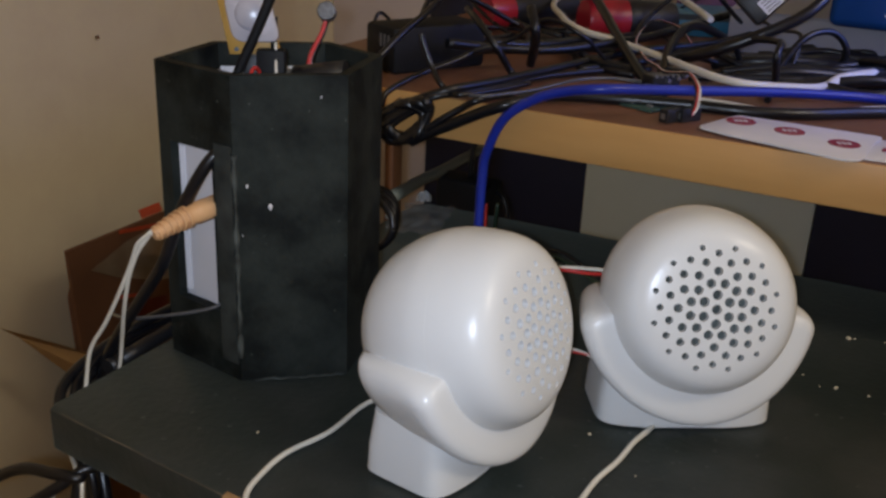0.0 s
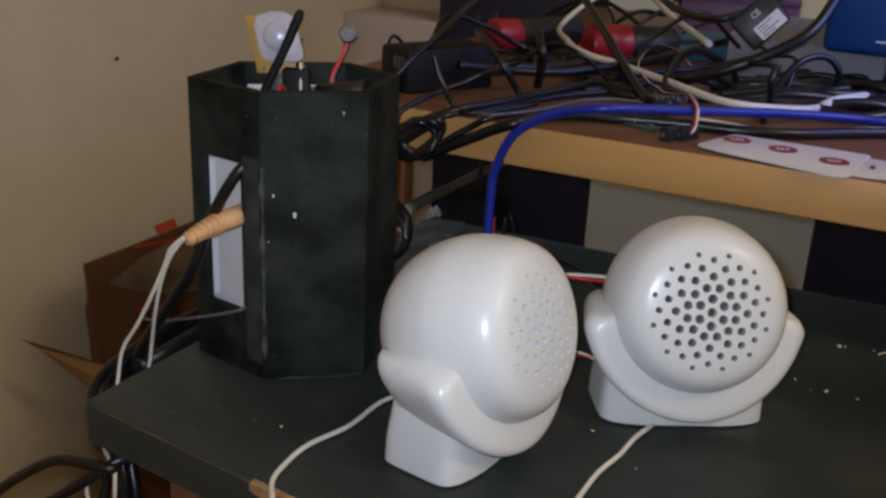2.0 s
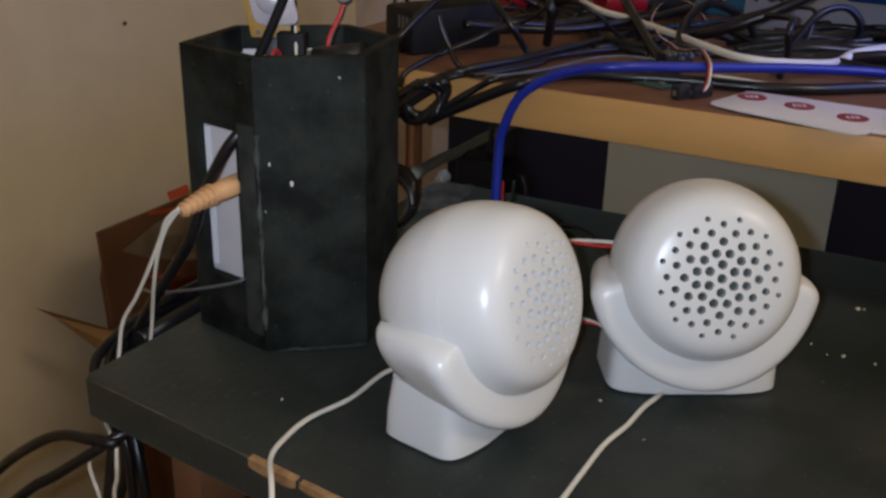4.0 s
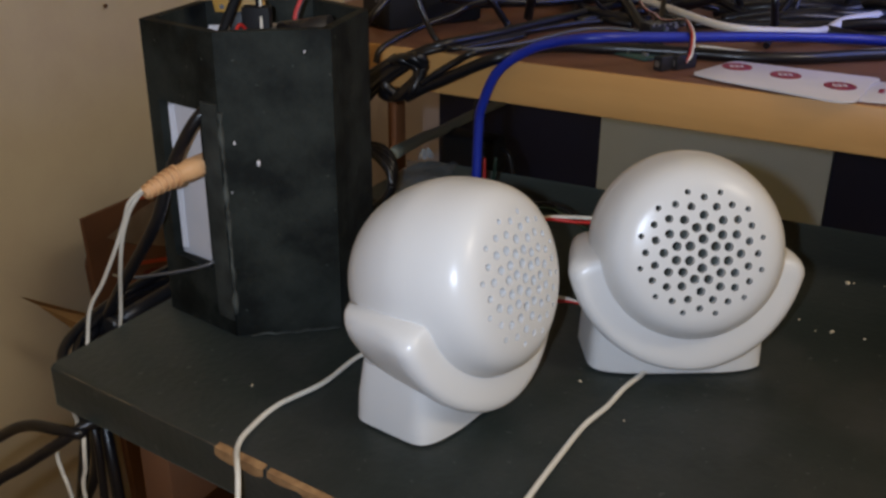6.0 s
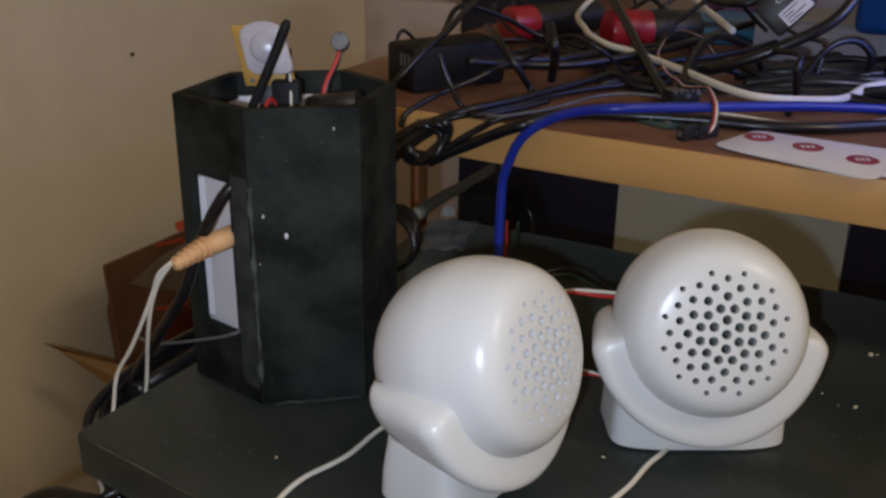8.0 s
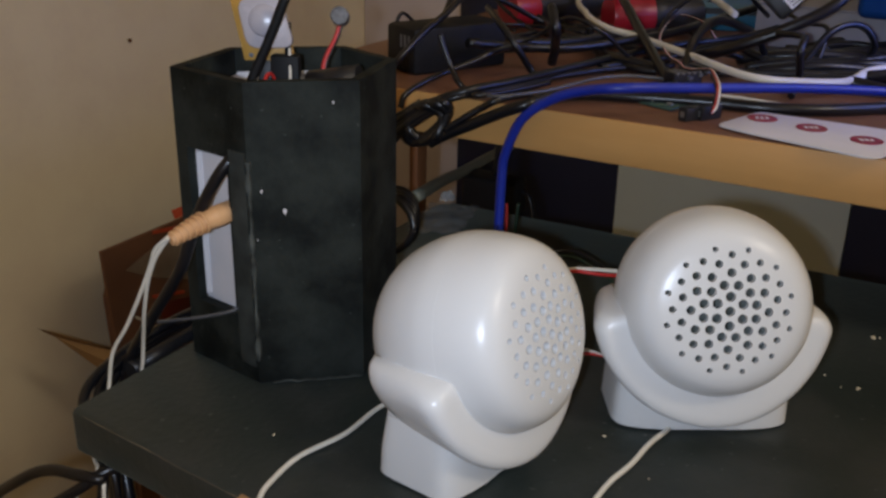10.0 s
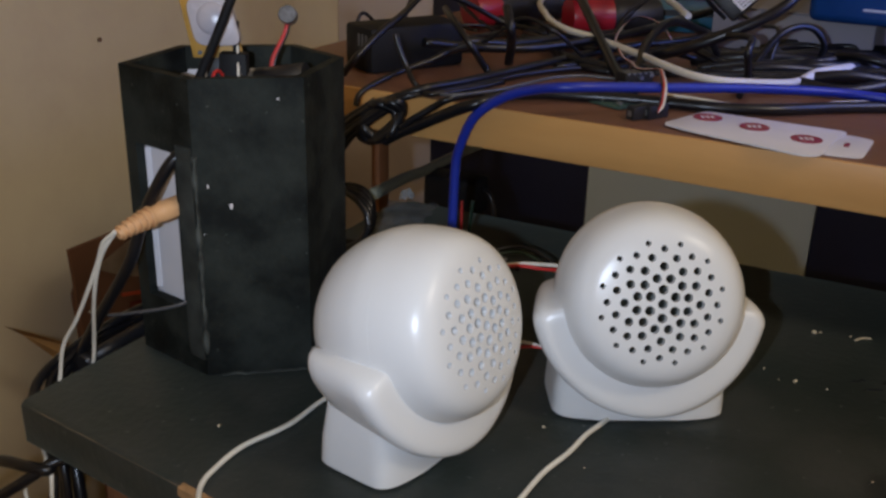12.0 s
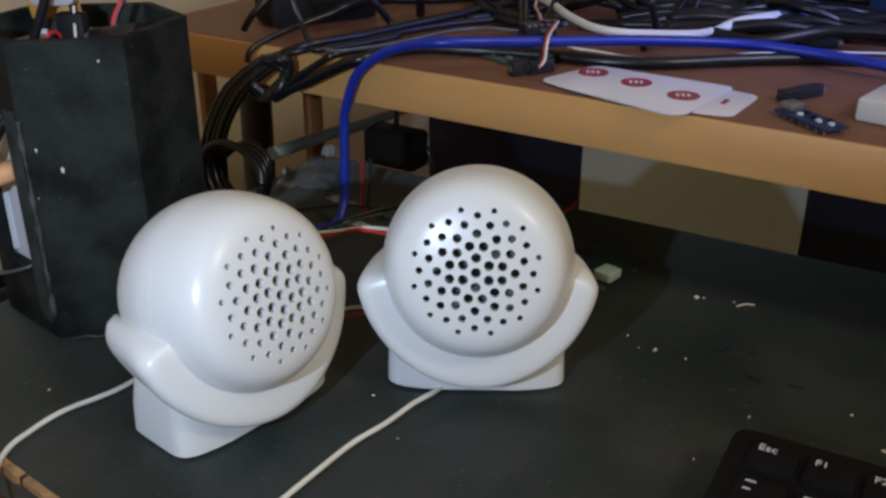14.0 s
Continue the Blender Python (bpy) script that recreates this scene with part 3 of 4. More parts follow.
cable("twin_cable", [(0.0280, 0.0360, 0.0752), (0.0200, 0.0350, 0.0645), (0.0125, 0.036, 0.050), (0.004, 0.040, 0.031), (-0.005, 0.046, 0.012), (-0.010, 0.048, -0.004), (-0.0135, 0.046, -0.018), (-0.002, 0.020, -0.0250), (0.0165, -0.003, -0.0245), (0.0200, -0.008, -0.0330), (0.0188, -0.008, -0.0420), (0.0157, -0.008, -0.0560), (0.016, -0.005, -0.10)],
      0.00095, M_WCABLE, "white cable from the plug to the tray's edge")
cable("black_cable", [(0.056, 0.082, 0.118), (0.047, 0.072, 0.111), (0.0390, 0.0600, 0.1010), (0.0270, 0.0540, 0.0770), (0.0200, 0.0500, 0.0550), (0.0040, 0.0500, 0.0320), (-0.0070, 0.0500, 0.0170), (-0.021, 0.050, -0.006), (-0.036, 0.045, -0.05), (-0.03, 0.02, -0.12)],
      0.0028, M_RUBBER, "black cable hanging out of the box's opening")
for k, pts in enumerate((
        [(-0.012, 0.14, 0.004), (-0.022, 0.09, 0.003), (-0.029, 0.055, -0.004), (-0.026, 0.028, -0.010), (-0.014, 0.015, -0.018), (0.004, 0.006, -0.0255), (0.018, -0.006, -0.0245), (0.009, -0.010, -0.0238), (-0.010, -0.011, -0.027), (-0.030, -0.012, -0.039), (-0.063, -0.012, -0.067), (-0.12, -0.03, -0.13)],
        [(-0.014, 0.16, 0.0), (-0.024, 0.09, -0.003), (-0.028, 0.055, -0.010), (-0.021, 0.032, -0.016), (-0.009, 0.020, -0.024), (0.004, 0.012, -0.042), (-0.004, 0.010, -0.075), (-0.04, 0.0, -0.13)],
        [(-0.016, 0.18, -0.004), (-0.026, 0.10, -0.008), (-0.030, 0.060, -0.015), (-0.020, 0.038, -0.022), (-0.006, 0.026, -0.034), (0.008, 0.016, -0.06), (0.014, 0.012, -0.11), (0.016, 0.01, -0.16)],
        [(-0.018, 0.12, -0.003), (-0.025, 0.07, -0.003), (-0.026, 0.040, -0.009), (-0.016, 0.024, -0.015), (-0.002, 0.014, -0.026), (0.012, 0.006, -0.05), (0.01, 0.0, -0.16)])):
    cable("black_cable", pts, (0.0026, 0.0026, 0.003, 0.002)[k], M_RUBBER, "black cable bunched round the tray's edge", group="cables at the tray's edge")
cable("black_cable", [(0.022, 0.004, -0.0225), (0.0176, -0.004, -0.0225), (0.0107, -0.012, -0.0285), (-0.0057, -0.020, -0.0415), (-0.0224, -0.030, -0.0550), (-0.07, -0.05, -0.11)], 0.0026, M_RUBBER, "black cable slanting down from under the tray", group="cables at the tray's edge")
cable("grey_wire", [(-0.04, 0.075, 0.004), (-0.015, 0.058, 0.0155), (-0.002, 0.0560, 0.0195), (0.020, 0.0560, 0.0270), (0.038, 0.0585, 0.0335), (0.042, 0.066, 0.036)], 0.0008, M_GREYC, "thin grey wire passing the box")
stick = thing("black_tool_handle", pose(0, 0, 0), "black round handle lying at the tray's side", "tool")
part("grip", tube([W(-0.0145, 0.052, -0.005), W(-0.0130, 0.10, -0.002), W(-0.0110, 0.16, 0.001)], 0.0038, 14, 4), M_BLACK, stick)
part("cap", tube([W(-0.0147, 0.045, -0.0054), W(-0.0145, 0.0515, -0.0051)], 0.0041, 14, 1), M_BLACK, stick, "shiny end cap")

# carton near the wall
carton = thing("carton", DESK, "open brown cardboard carton with torn red tape", "carton")
def slab(o, a, c, t):
    """A sheet from o along a and c, t thick."""
    o, a, c = Vector(o), Vector(a), Vector(c)
    n = a.cross(c).normalized() * t
    b = bmesh.new()
    q = [b.verts.new(p) for p in (o, o + a, o + a + c, o + c, o + n, o + a + n, o + a + c + n, o + c + n)]
    for f in ((3, 2, 1, 0), (4, 5, 6, 7), (0, 1, 5, 4), (1, 2, 6, 5), (2, 3, 7, 6), (3, 0, 4, 7)):
        b.faces.new([q[i] for i in f])
    bmesh.ops.recalc_face_normals(b, faces=b.faces)
    return b
K, UP = Vector((-0.405, 0.392, -0.652)), Vector((0.0, -0.026, 0.512))
E1, E2, OUT = Vector((0.0, 0.250, 0)), Vector((-0.060, 0.066, 0)), Vector((0.0046, 0, 0))


def up(z):
    """A height over the carton's foot, along its leaning side."""
    return UP * (z / 0.494)


part("side", slab(K, E1, UP, 0.004), M_CARTON, carton)
part("side", slab(K + E2, E1, UP * 0.9, 0.004), M_CARTON, carton)
part("side", slab(K + E2 * 0.04, E2 * 0.95, UP * 0.9, -0.004), M_CARTON, carton)
part("side", slab(K + E1 * 0.98 + E2 * 0.04, E2 * 0.95, UP * 0.9, 0.004), M_CARTON, carton)
part("bottom", slab(K + E1 * 0.02 + E2 * 0.05 + Vector((0, 0, 0.002)), E1 * 0.94, E2 * 0.9, 0.004), M_CARTON, carton)
part("contents", slab(K + E1 * 0.03 + E2 * 0.06 + up(0.40), E1 * 0.92, E2 * 0.88, 0.006), M_CARTON_IN, carton, "pale inner sheet")
patch = bmesh.new()
face = [patch.verts.new(K + OUT + E1 * e + up(z)) for e, z in ((0.10, 0.466), (0.24, 0.446), (0.45, 0.424), (0.80, 0.404), (0.80, 0.470), (0.55, 0.486), (0.30, 0.480))]
patch.faces.new(face)
bmesh.ops.solidify(patch, geom=list(patch.faces), thickness=0.0006)
bmesh.ops.recalc_face_normals(patch, faces=patch.faces)
part("rubbed_patch", patch, M_CARTON_PALE, carton, "pale rubbed patch")
part("tape", slab(K + OUT + E1 * 0.27 + up(0.491), E1 * 0.34 - Vector((0, 0, 0.014)), (0, 0, 0.004), 0.0012), M_TAPE, carton, "torn red tape")
part("tape", slab(K + E1 * 0.42 + up(0.4945), E1 * 0.12, (-0.006, 0.002, 0.008), 0.0014), M_TAPE, carton, "torn red tape")
part("tape", slab(K + OUT + E1 * 0.22 + up(0.424), E1 * 0.18 - Vector((0, 0, 0.012)), (0, 0, 0.004), 0.0012), M_TAPE, carton, "torn red tape")
part("red_panel", slab(K + OUT + E1 * 0.25 + up(0.364), E1 * 0.24 - Vector((0, 0, 0.012)), (0, 0, 0.052), 0.0008), M_REDCARD, carton, "dark red printed panel")
flap = bmesh.new()
q = [flap.verts.new(p) for p in (Vector((-0.404, 0.284, -0.188)), Vector((-0.404, 0.302, -0.205)), Vector((-0.36, 0.392, -0.330)), Vector((-0.30, 0.40, -0.31)), Vector((-0.37, 0.39, -0.262)))]
flap.faces.new(q)
bmesh.ops.solidify(flap, geom=list(flap.faces), thickness=0.004)
bmesh.ops.recalc_face_normals(flap, faces=flap.faces)
part("flap", flap, M_CARTON_IN, carton, "open flap bent outwards")

# ---------------------------------------------------------------- on the tray
cable("blue_cable", [(0.080, 0.212, 0.0035), (0.0865, 0.223, 0.0045), (0.0888, 0.2290, 0.0095), (0.0868, 0.2360, 0.0210), (0.0863, 0.2390, 0.0579), (0.0881, 0.2390, 0.0713), (0.0973, 0.2390, 0.0920), (0.1141, 0.2390, 0.1052), (0.1317, 0.2390, 0.1122), (0.1560, 0.2390, 0.1168),
                     (0.1910, 0.2800, 0.1135), (0.2310, 0.3240, 0.1100), (0.2735, 0.3560, 0.1070), (0.3100, 0.3620, 0.1055), (0.3450, 0.358, 0.1045), (0.40, 0.352, 0.1010), (0.46, 0.36, 0.1010)],
      0.0028, M_BLUE, "thick blue cable rising from the tray over the desk")
for k, (mat, z, o) in enumerate(((M_WCABLE, 0.022, 0.0), (M_RED, 0.019, -0.004), (M_GREEN, 0.026, 0.010), (M_RUBBER, 0.028, 0.014))):
    cable(("white_wire", "red_wire", "green_wire", "black_wire")[k],
          [(0.085, 0.165 + o, 0.004), (0.110, 0.178 + o, z - 0.006), (0.135, 0.207 + o, z), (0.160, 0.200 + o, z - 0.002), (0.20, 0.185 + o, 0.012), (0.215, 0.18 + o, 0.004)] if k > 1 else
          [(0.118, 0.132, 0.0400 - 0.0016 * k), (0.150, 0.139, 0.0478 - 0.0022 * k), (0.160, 0.140, 0.0508 - 0.0008 * k), (0.172, 0.1405 - 0.002 * k, 0.0548 - 0.0004 * k), (0.184, 0.140, 0.0572 - 0.0022 * k), (0.20, 0.138, 0.0598 - 0.0016 * k), (0.218, 0.132, 0.0615)],
          0.00085, mat, ("thin white wire", "thin red wire", "thin dark green wire", "thin black wire")[k] + " strung between the speakers")
for k, mat in enumerate((M_WCABLE, M_RED)):
    cable(("white_wire", "red_wire")[k], [(0.150, 0.118, 0.006 + 0.001 * k), (0.172, 0.127 - 0.002 * k, 0.020 - 0.003 * k), (0.19, 0.135, 0.018), (0.21, 0.14, 0.006)], 0.0008, mat,
          ("thin white wire", "thin red wire")[k] + " low between the speakers")
cable("red_wire", [(0.0778, 0.2655, 0.0310), (0.0790, 0.2640, 0.0150), (0.0800, 0.2620, 0.0012), (0.095, 0.252, 0.0012)], 0.0011, M_RED, "stiff red wire standing up on the tray")
cable("green_wire", [(0.0875, 0.2615, 0.0340), (0.0860, 0.2615, 0.0160), (0.0850, 0.2610, 0.001), (0.102, 0.254, 0.001)], 0.0011, M_GREEN, "stiff dark green wire standing up on the tray")
cable("black_wire", [(0.048, 0.236, 0.001), (0.072, 0.252, 0.004), (0.098, 0.262, 0.002), (0.125, 0.25, 0.001)], 0.0009, M_RUBBER, "thin black wire lying on the tray")
board = thing("circuit_board", DESK @ pose(0.221, 0.262, 0.0, 0, 0, -12), "dark green circuit board lying behind the speaker", "circuit board")
part("plate", box(-0.022, -0.018, 0.004, 0.034, 0.018, 0.0056, 0.0003), M_PCBG, board)
part("chip", box(-0.010, -0.008, 0.0057, 0.008, 0.008, 0.0075, 0.0003), M_BLACK, board)
part("socket", box(0.026, -0.017, 0.0057, 0.036, -0.006, 0.0105, 0.0006), M_PALEGREEN, board, "pale greenish plastic plug")
for sx in (-0.018, 0.030):
    for sy in (-0.014, 0.014):
        part("standoff", lathe([(0, 0), (0.0018, 0), (0.0018, 0.0039), (0, 0.0039)], 10), M_METAL, board, "", pose(sx, sy, 0.0))
cable("red_wire", [(0.195, 0.285, 0.006), (0.199, 0.298, 0.012), (0.202, 0.302, 0.0145), (0.2035, 0.3015, 0.0175)], 0.0009, M_RED, "short red wire on the circuit board")


def crumple(seed, sx, sy, sz):
    r = random.Random(seed)
    b = bmesh.new()
    bmesh.ops.create_grid(b, x_segments=9, y_segments=9, size=1)
    for v in b.verts:
        edge = max(abs(v.co.x), abs(v.co.y))
        v.co = Vector((v.co.x * sx * r.uniform(0.8, 1.1), v.co.y * sy * r.uniform(0.8, 1.1), 0.0012 + sz * r.random() * (1.15 - edge * 0.8)))
    bmesh.ops.solidify(b, geom=list(b.faces), thickness=0.0003)
    bmesh.ops.recalc_face_normals(b, faces=b.faces)
    return b


single("plastic_film", crumple(3, 0.018, 0.028, 0.0045), M_FOIL, "crumpled clear plastic film at the tray's back corner", "plastic film", DESK @ pose(0.020, 0.292, 0, 0, 0, 15))
single("plastic_film", crumple(8, 0.005, 0.004, 0.011), M_TIP, "small torn tip of clear plastic film", "plastic film", DESK @ pose(0.0045, 0.3245, 0, 0, 0, 15))
single("plastic_film", crumple(5, 0.012, 0.004, 0.003), M_FOIL, "small shiny scrap of plastic film on the tray", "plastic film", DESK @ pose(0.064, 0.262, 0, 0, 0, -10))
single("plastic_film", crumple(17, 0.004, 0.003, 0.005), M_TIP, "small glossy scrap of film on the tray", "plastic film", DESK @ pose(0.0020, 0.283, 0, 0, 0, 40))
single("plastic_film", crumple(23, 0.008, 0.003, 0.003), M_TIP, "small glossy scrap of film by the blue cable", "plastic film", DESK @ pose(0.0930, 0.2380, 0, 0, 0, 10))
single("metal_pin", tube([W(0.096, 0.258, 0.0008), W(0.112, 0.262, 0.0008)], 0.0007, 8, 2), M_METAL, "thin metal pin lying on the tray", "pin")
rng = random.Random(11)
crumbs = [(0.2300, 0.4790, 0.0020), (0.2050, 0.4250, 0.0017), (0.0830, 0.3740, 0.0009), (0.098, 0.345, 0.0006), (0.193, 0.437, 0.0008), (-0.0558, 0.3625, 0.0010), (0.2335, 0.4795, 0.0009), (0.1975, 0.4262, 0.0007), (0.218, 0.419, 0.0009), (0.239, 0.376, 0.0009),
          (0.213, 0.345, 0.0008), (0.281, 0.382, 0.0010), (0.287, 0.358, 0.0013), (0.248, 0.4765, 0.0008)]
for x, y, s in crumbs:
    b = bmesh.new()
    bmesh.ops.create_icosphere(b, subdivisions=1, radius=s * 0.8)
    for v in b.verts:
        v.co = Vector((v.co.x * 1.1, v.co.y * 0.75, v.co.z * 0.6)) * rng.uniform(0.65, 1.25)
    single("crumb", b, M_CRUMB, "pale crumb lying on the black tray", "crumb", pose(x, y, s * 0.4, 0, 0, rng.uniform(0, 180)), "crumbs on the tray")
cable("wood_splinter", [(0.2485, 0.4715, 0.0005), (0.2530, 0.4735, 0.0010), (0.2575, 0.4740, 0.0005)], 0.0005, M_CRUMB, "curled pale splinter on the tray", False, category="splinter")
# broken edge of the tray, where the bare board shows
for u, l, h in ((0.1005, 0.0245, 0.0044), (0.127, 0.030, 0.0036), (0.159, 0.022, 0.0026), (0.184, 0.034, 0.0030)):
    v0 = -0.1115 * u
    b = bmesh.new()
    r = random.Random(int(u * 1000))
    top = [(u + l * i / 8, v0 - 0.1115 * l * i / 8 - 0.0016, 0.0002 - 0.0003 * (i % 2)) for i in range(9)]
    low = [(x, y - 0.0002, z - h * r.uniform(0.6, 1.0)) for x, y, z in top]
    inner = [(x, y + 0.0028, 0.0004) for x, y, z in top]
    rows = [[b.verts.new(p) for p in line] for line in (inner, top, low)]
    for a, c in zip(rows, rows[1:]):
        for i in range(8):
            b.faces.new((a[i], a[i + 1], c[i + 1], c[i]))
    bmesh.ops.recalc_face_normals(b, faces=b.faces)
    bmesh.ops.solidify(b, geom=list(b.faces), thickness=0.0006)
    part("chipped_edge", b, M_CHIP, tray, "bare chipboard where the paint broke off")

rng = random.Random(21)
worn = [(0.0 + 0.012 * i, -0.1115 * 0.012 * i - 0.0006 * rng.random() - 0.0002, -0.0003) for i in range(0, 34)]
part("worn_edge", tube(worn, lambda t: 0.00010 + 0.0003 * abs(math.sin(t * 41) * math.sin(t * 17)), 6, 3), M_WORN, tray, "paint worn off along the edge")

# dark marks rubbed into the paint
for x, y, turn, long in ((0.236, 0.429, 12, 0.009), (0.2405, 0.420, 4, 0.011), (0.2445, 0.406, -52, 0.012), (0.249, 0.428, 30, 0.007), (0.262, 0.401, -20, 0.008)):
    mark = [(long * (i / 6 - 0.5), 0.0009 * rng.uniform(-1, 1), 0.0001) for i in range(7)]
    m = DESK.inverted() @ pose(x, y, 0.0, 0, 0, turn)
    part("dark_mark", tube([m @ Vector(p) for p in mark], lambda t: 0.0001 + 0.0005 * math.sin(math.pi * t), 6, 3), M_HEAT, tray, "dark rubbed mark")

# keyboard
KB = pose(0.2290, 0.3355, 0.0, 0, 0, -22.3)
kb = thing("keyboard", KB, "black keyboard with white legends on the tray", "keyboard")
part("case", prism([(0.000, 0.006), (-0.0035, 0.004), (-0.005, 0.0), (-0.005, -0.128), (0.30, -0.128), (0.30, 0.006)], 0.0006, 0.0195, 0.0020), M_CASE, kb)
for row in range(6):
    for col in range(15):
        x, y = 0.0025 + col * 0.0192, -0.0195 - row * 0.0190 - (0.003 if row else 0)
        b = bmesh.new()
        lo = [(0, 0), (0.0178, 0), (0.0178, 0.0165), (0, 0.0165)]
        hi = [(0.0010, 0.0010), (0.0168, 0.0010), (0.0168, 0.0156), (0.0010, 0.0156)]
        vs = [[b.verts.new((x + p, y + q2, z)) for p, q2 in pts] for pts, z in ((lo, 0.0194), (hi, 0.0218))]
        b.faces.new(vs[1])
        for i in range(4):
            b.faces.new((vs[0][i], vs[0][(i + 1) % 4], vs[1][(i + 1) % 4], vs[1][i]))
        bmesh.ops.bevel(b, geom=list(b.edges), offset=0.0005, segments=2, profile=0.5, affect="EDGES")
        smooth(b, 50)
        key = part("key", b, M_KEY, kb)
        at = pose(x + 0.0032, y + 0.0115, 0.0220)
        if row == 0 and col < 4:
            writing(("Esc", "F1", "F2", "F3")[col], 0.0050, M_LEGEND, key, at)
        elif row in (1, 2) and col < 6:
            for dx, dy, w in ((0.0, 0.0, 0.0036), (0.0, -0.0045, 0.0026)):
                part("legend", box(x + 0.0034 + dx, y + 0.0122 + dy, 0.0219, x + 0.0034 + dx + w, y + 0.0130 + dy, 0.0221), M_LEGEND, key, "white legend")

# ---------------------------------------------------------------- on the desk
Z = 0.0977
cards = thing("sticker_card", DESK, "white card with three red round stickers on the desk", "card")
part("sheet", prism(rounded([(0.199, 0.258), (0.215, 0.2515), (0.274, 0.2365), (0.282, 0.241), (0.2845, 0.279), (0.288, 0.296), (0.212, 0.2985)], 0.005), Z + 0.0010, Z + 0.0020, 0.0002), M_PAPER, cards)
for x, y in ((0.173, 0.535), (0.194, 0.518), (0.215, 0.497)):
    p = DESK.inverted() @ Vector((x, y, 0))
    st = part("sticker", lathe([(0, Z + 0.0021), (0.0078, Z + 0.0021), (0.0078, Z + 0.0024), (0, Z + 0.0024)], 28), M_STICK, cards, "red round sticker", pose(p.x, p.y, 0))
    for i in range(3):
        part("print", box(-0.0036 + 0.0026 * i, -0.0024, Z + 0.00245, -0.0020 + 0.0026 * i, 0.0022, Z + 0.00255), M_PAPER, st, "pale print", pose(0, 0, 0, 0, 0, 25))
cards2 = thing("sticker_card", DESK, "white card lying under the sticker card", "card")
part("sheet", prism(rounded([(0.255, 0.262), (0.2825, 0.2485), (0.300, 0.252), (0.3015, 0.291), (0.273, 0.296)], 0.005), Z, Z + 0.0008, 0.0002), M_PAPER, cards2)
part("print", box(0.2890, 0.268, Z + 0.0009, 0.2915, 0.276, Z + 0.0011), M_STICK, cards2, "red print")
mod = thing("module_board", DESK @ pose(0.332, 0.262, Z, 0, 0, -36) @ Matrix.Scale(0.85, 4), "small blue circuit board with pale components", "circuit board")
part("plate", box(-0.020, -0.0075, 0.002, 0.020, 0.0075, 0.0034, 0.0002), M_PCBB, mod)
part("socket", box(-0.020, -0.004, 0.0035, -0.011, 0.005, 0.0075, 0.0004), M_METAL, mod, "silver socket")
for i, (x, y) in enumerate(((-0.006, 0.003), (-0.005, -0.003), (0.002, 0.0), (0.008, -0.002), (0.010, 0.004), (0.015, 0.0))):
    part("component", box(x - 0.0015, y - 0.001, 0.0035, x + 0.0015, y + 0.001, 0.005, 0.0002), M_PAPER if i % 2 else M_BLACK, mod)
for i in range(7):
    part("pin", box(-0.018 + 0.006 * i, -0.0074, -0.0001, -0.0172 + 0.006 * i, -0.0066, 0.0019), M_METAL, mod)
wb = thing("white_adapter", DESK @ pose(0.368, 0.290, Z, 0, 0, -10), "small white plastic block on the desk", "adapter")
part("body", box(-0.018, -0.016, 0, 0.030, 0.016, 0.0105, 0.0015), M_WHITE, wb)
part("ridge", box(0.002, -0.0168, 0.001, 0.004, -0.0161, 0.0095, 0.0002), M_WHITE, wb)
brick = thing("power_adapter", DESK @ pose(0.0190, 0.3110, Z, 0, 0, 63), "black power adapter brick among the cables", "adapter")
part("body", box(-0.036, -0.002, 0, 0.036, 0.032, 0.029, 0.003), M_HEAT, brick)
for i in range(3):
    part("print", box(-0.0364, 0.003 + 0.0045 * i, 0.016, -0.0361, 0.0052 + 0.0045 * i, 0.024), M_GREYC, brick, "worn grey print")
# the larger pieces at the back
can = thing("red_cap_can", DESK @ pose(0.072, 0.502, Z, 0, 0, 42) @ Matrix.Scale(0.8, 4), "dark spray can lying down with a red cap", "can")
along_x = pose(0, 0, 0.020, 0, 90, 0)
part("cap", lathe([(0, -0.030), (0.018, -0.030), (0.0195, -0.027), (0.0195, 0.012), (0, 0.012)], 32), M_REDP, can, "red plastic cap", along_x)
part("body", lathe([(0, 0.0125), (0.017, 0.0125), (0.0185, 0.017), (0.0185, 0.058), (0.016, 0.064), (0, 0.064)], 32), M_BLACK, can, "", along_x)
can2 = thing("red_cap_can", DESK @ pose(-0.018, 0.492, Z, 0, 0, 66) @ Matrix.Scale(0.86, 4), "dark can lying down with a red end", "can")
part("cap", lathe([(0, -0.022), (0.015, -0.022), (0.0165, -0.019), (0.0165, 0.006), (0, 0.006)], 32), M_REDP, can2, "red plastic cap", pose(0, 0, 0.017, 0, 90, 0))
part("body", lathe([(0, 0.0065), (0.015, 0.0065), (0.016, 0.012), (0.016, 0.09), (0, 0.09)], 32), M_BLACK, can2, "", pose(0, 0, 0.017, 0, 90, 0))
teal = thing("teal_box", DESK @ pose(0.115, 0.585, Z, 0, 0, 20), "flat teal printed box under the cables", "box")
part("body", box(-0.055, -0.02, 0, 0.065, 0.045, 0.018, 0.001), M_TEAL, teal)
part("lid_edge", box(-0.0552, -0.0202, 0.013, 0.0652, -0.0200, 0.0178), M_BLACK, teal)
mauve = thing("mauve_box", DESK @ pose(0.13, 0.72, Z, 0, 0, 12), "mauve card box behind the cables", "box")
part("body", box(-0.06, -0.02, 0, 0.05, 0.05, 0.045, 0.001), M_PURPLE, mauve)
part("flap", box(-0.06, -0.024, 0.040, 0.05, -0.0202, 0.0448, 0.0004), M_PURPLE, mauve)
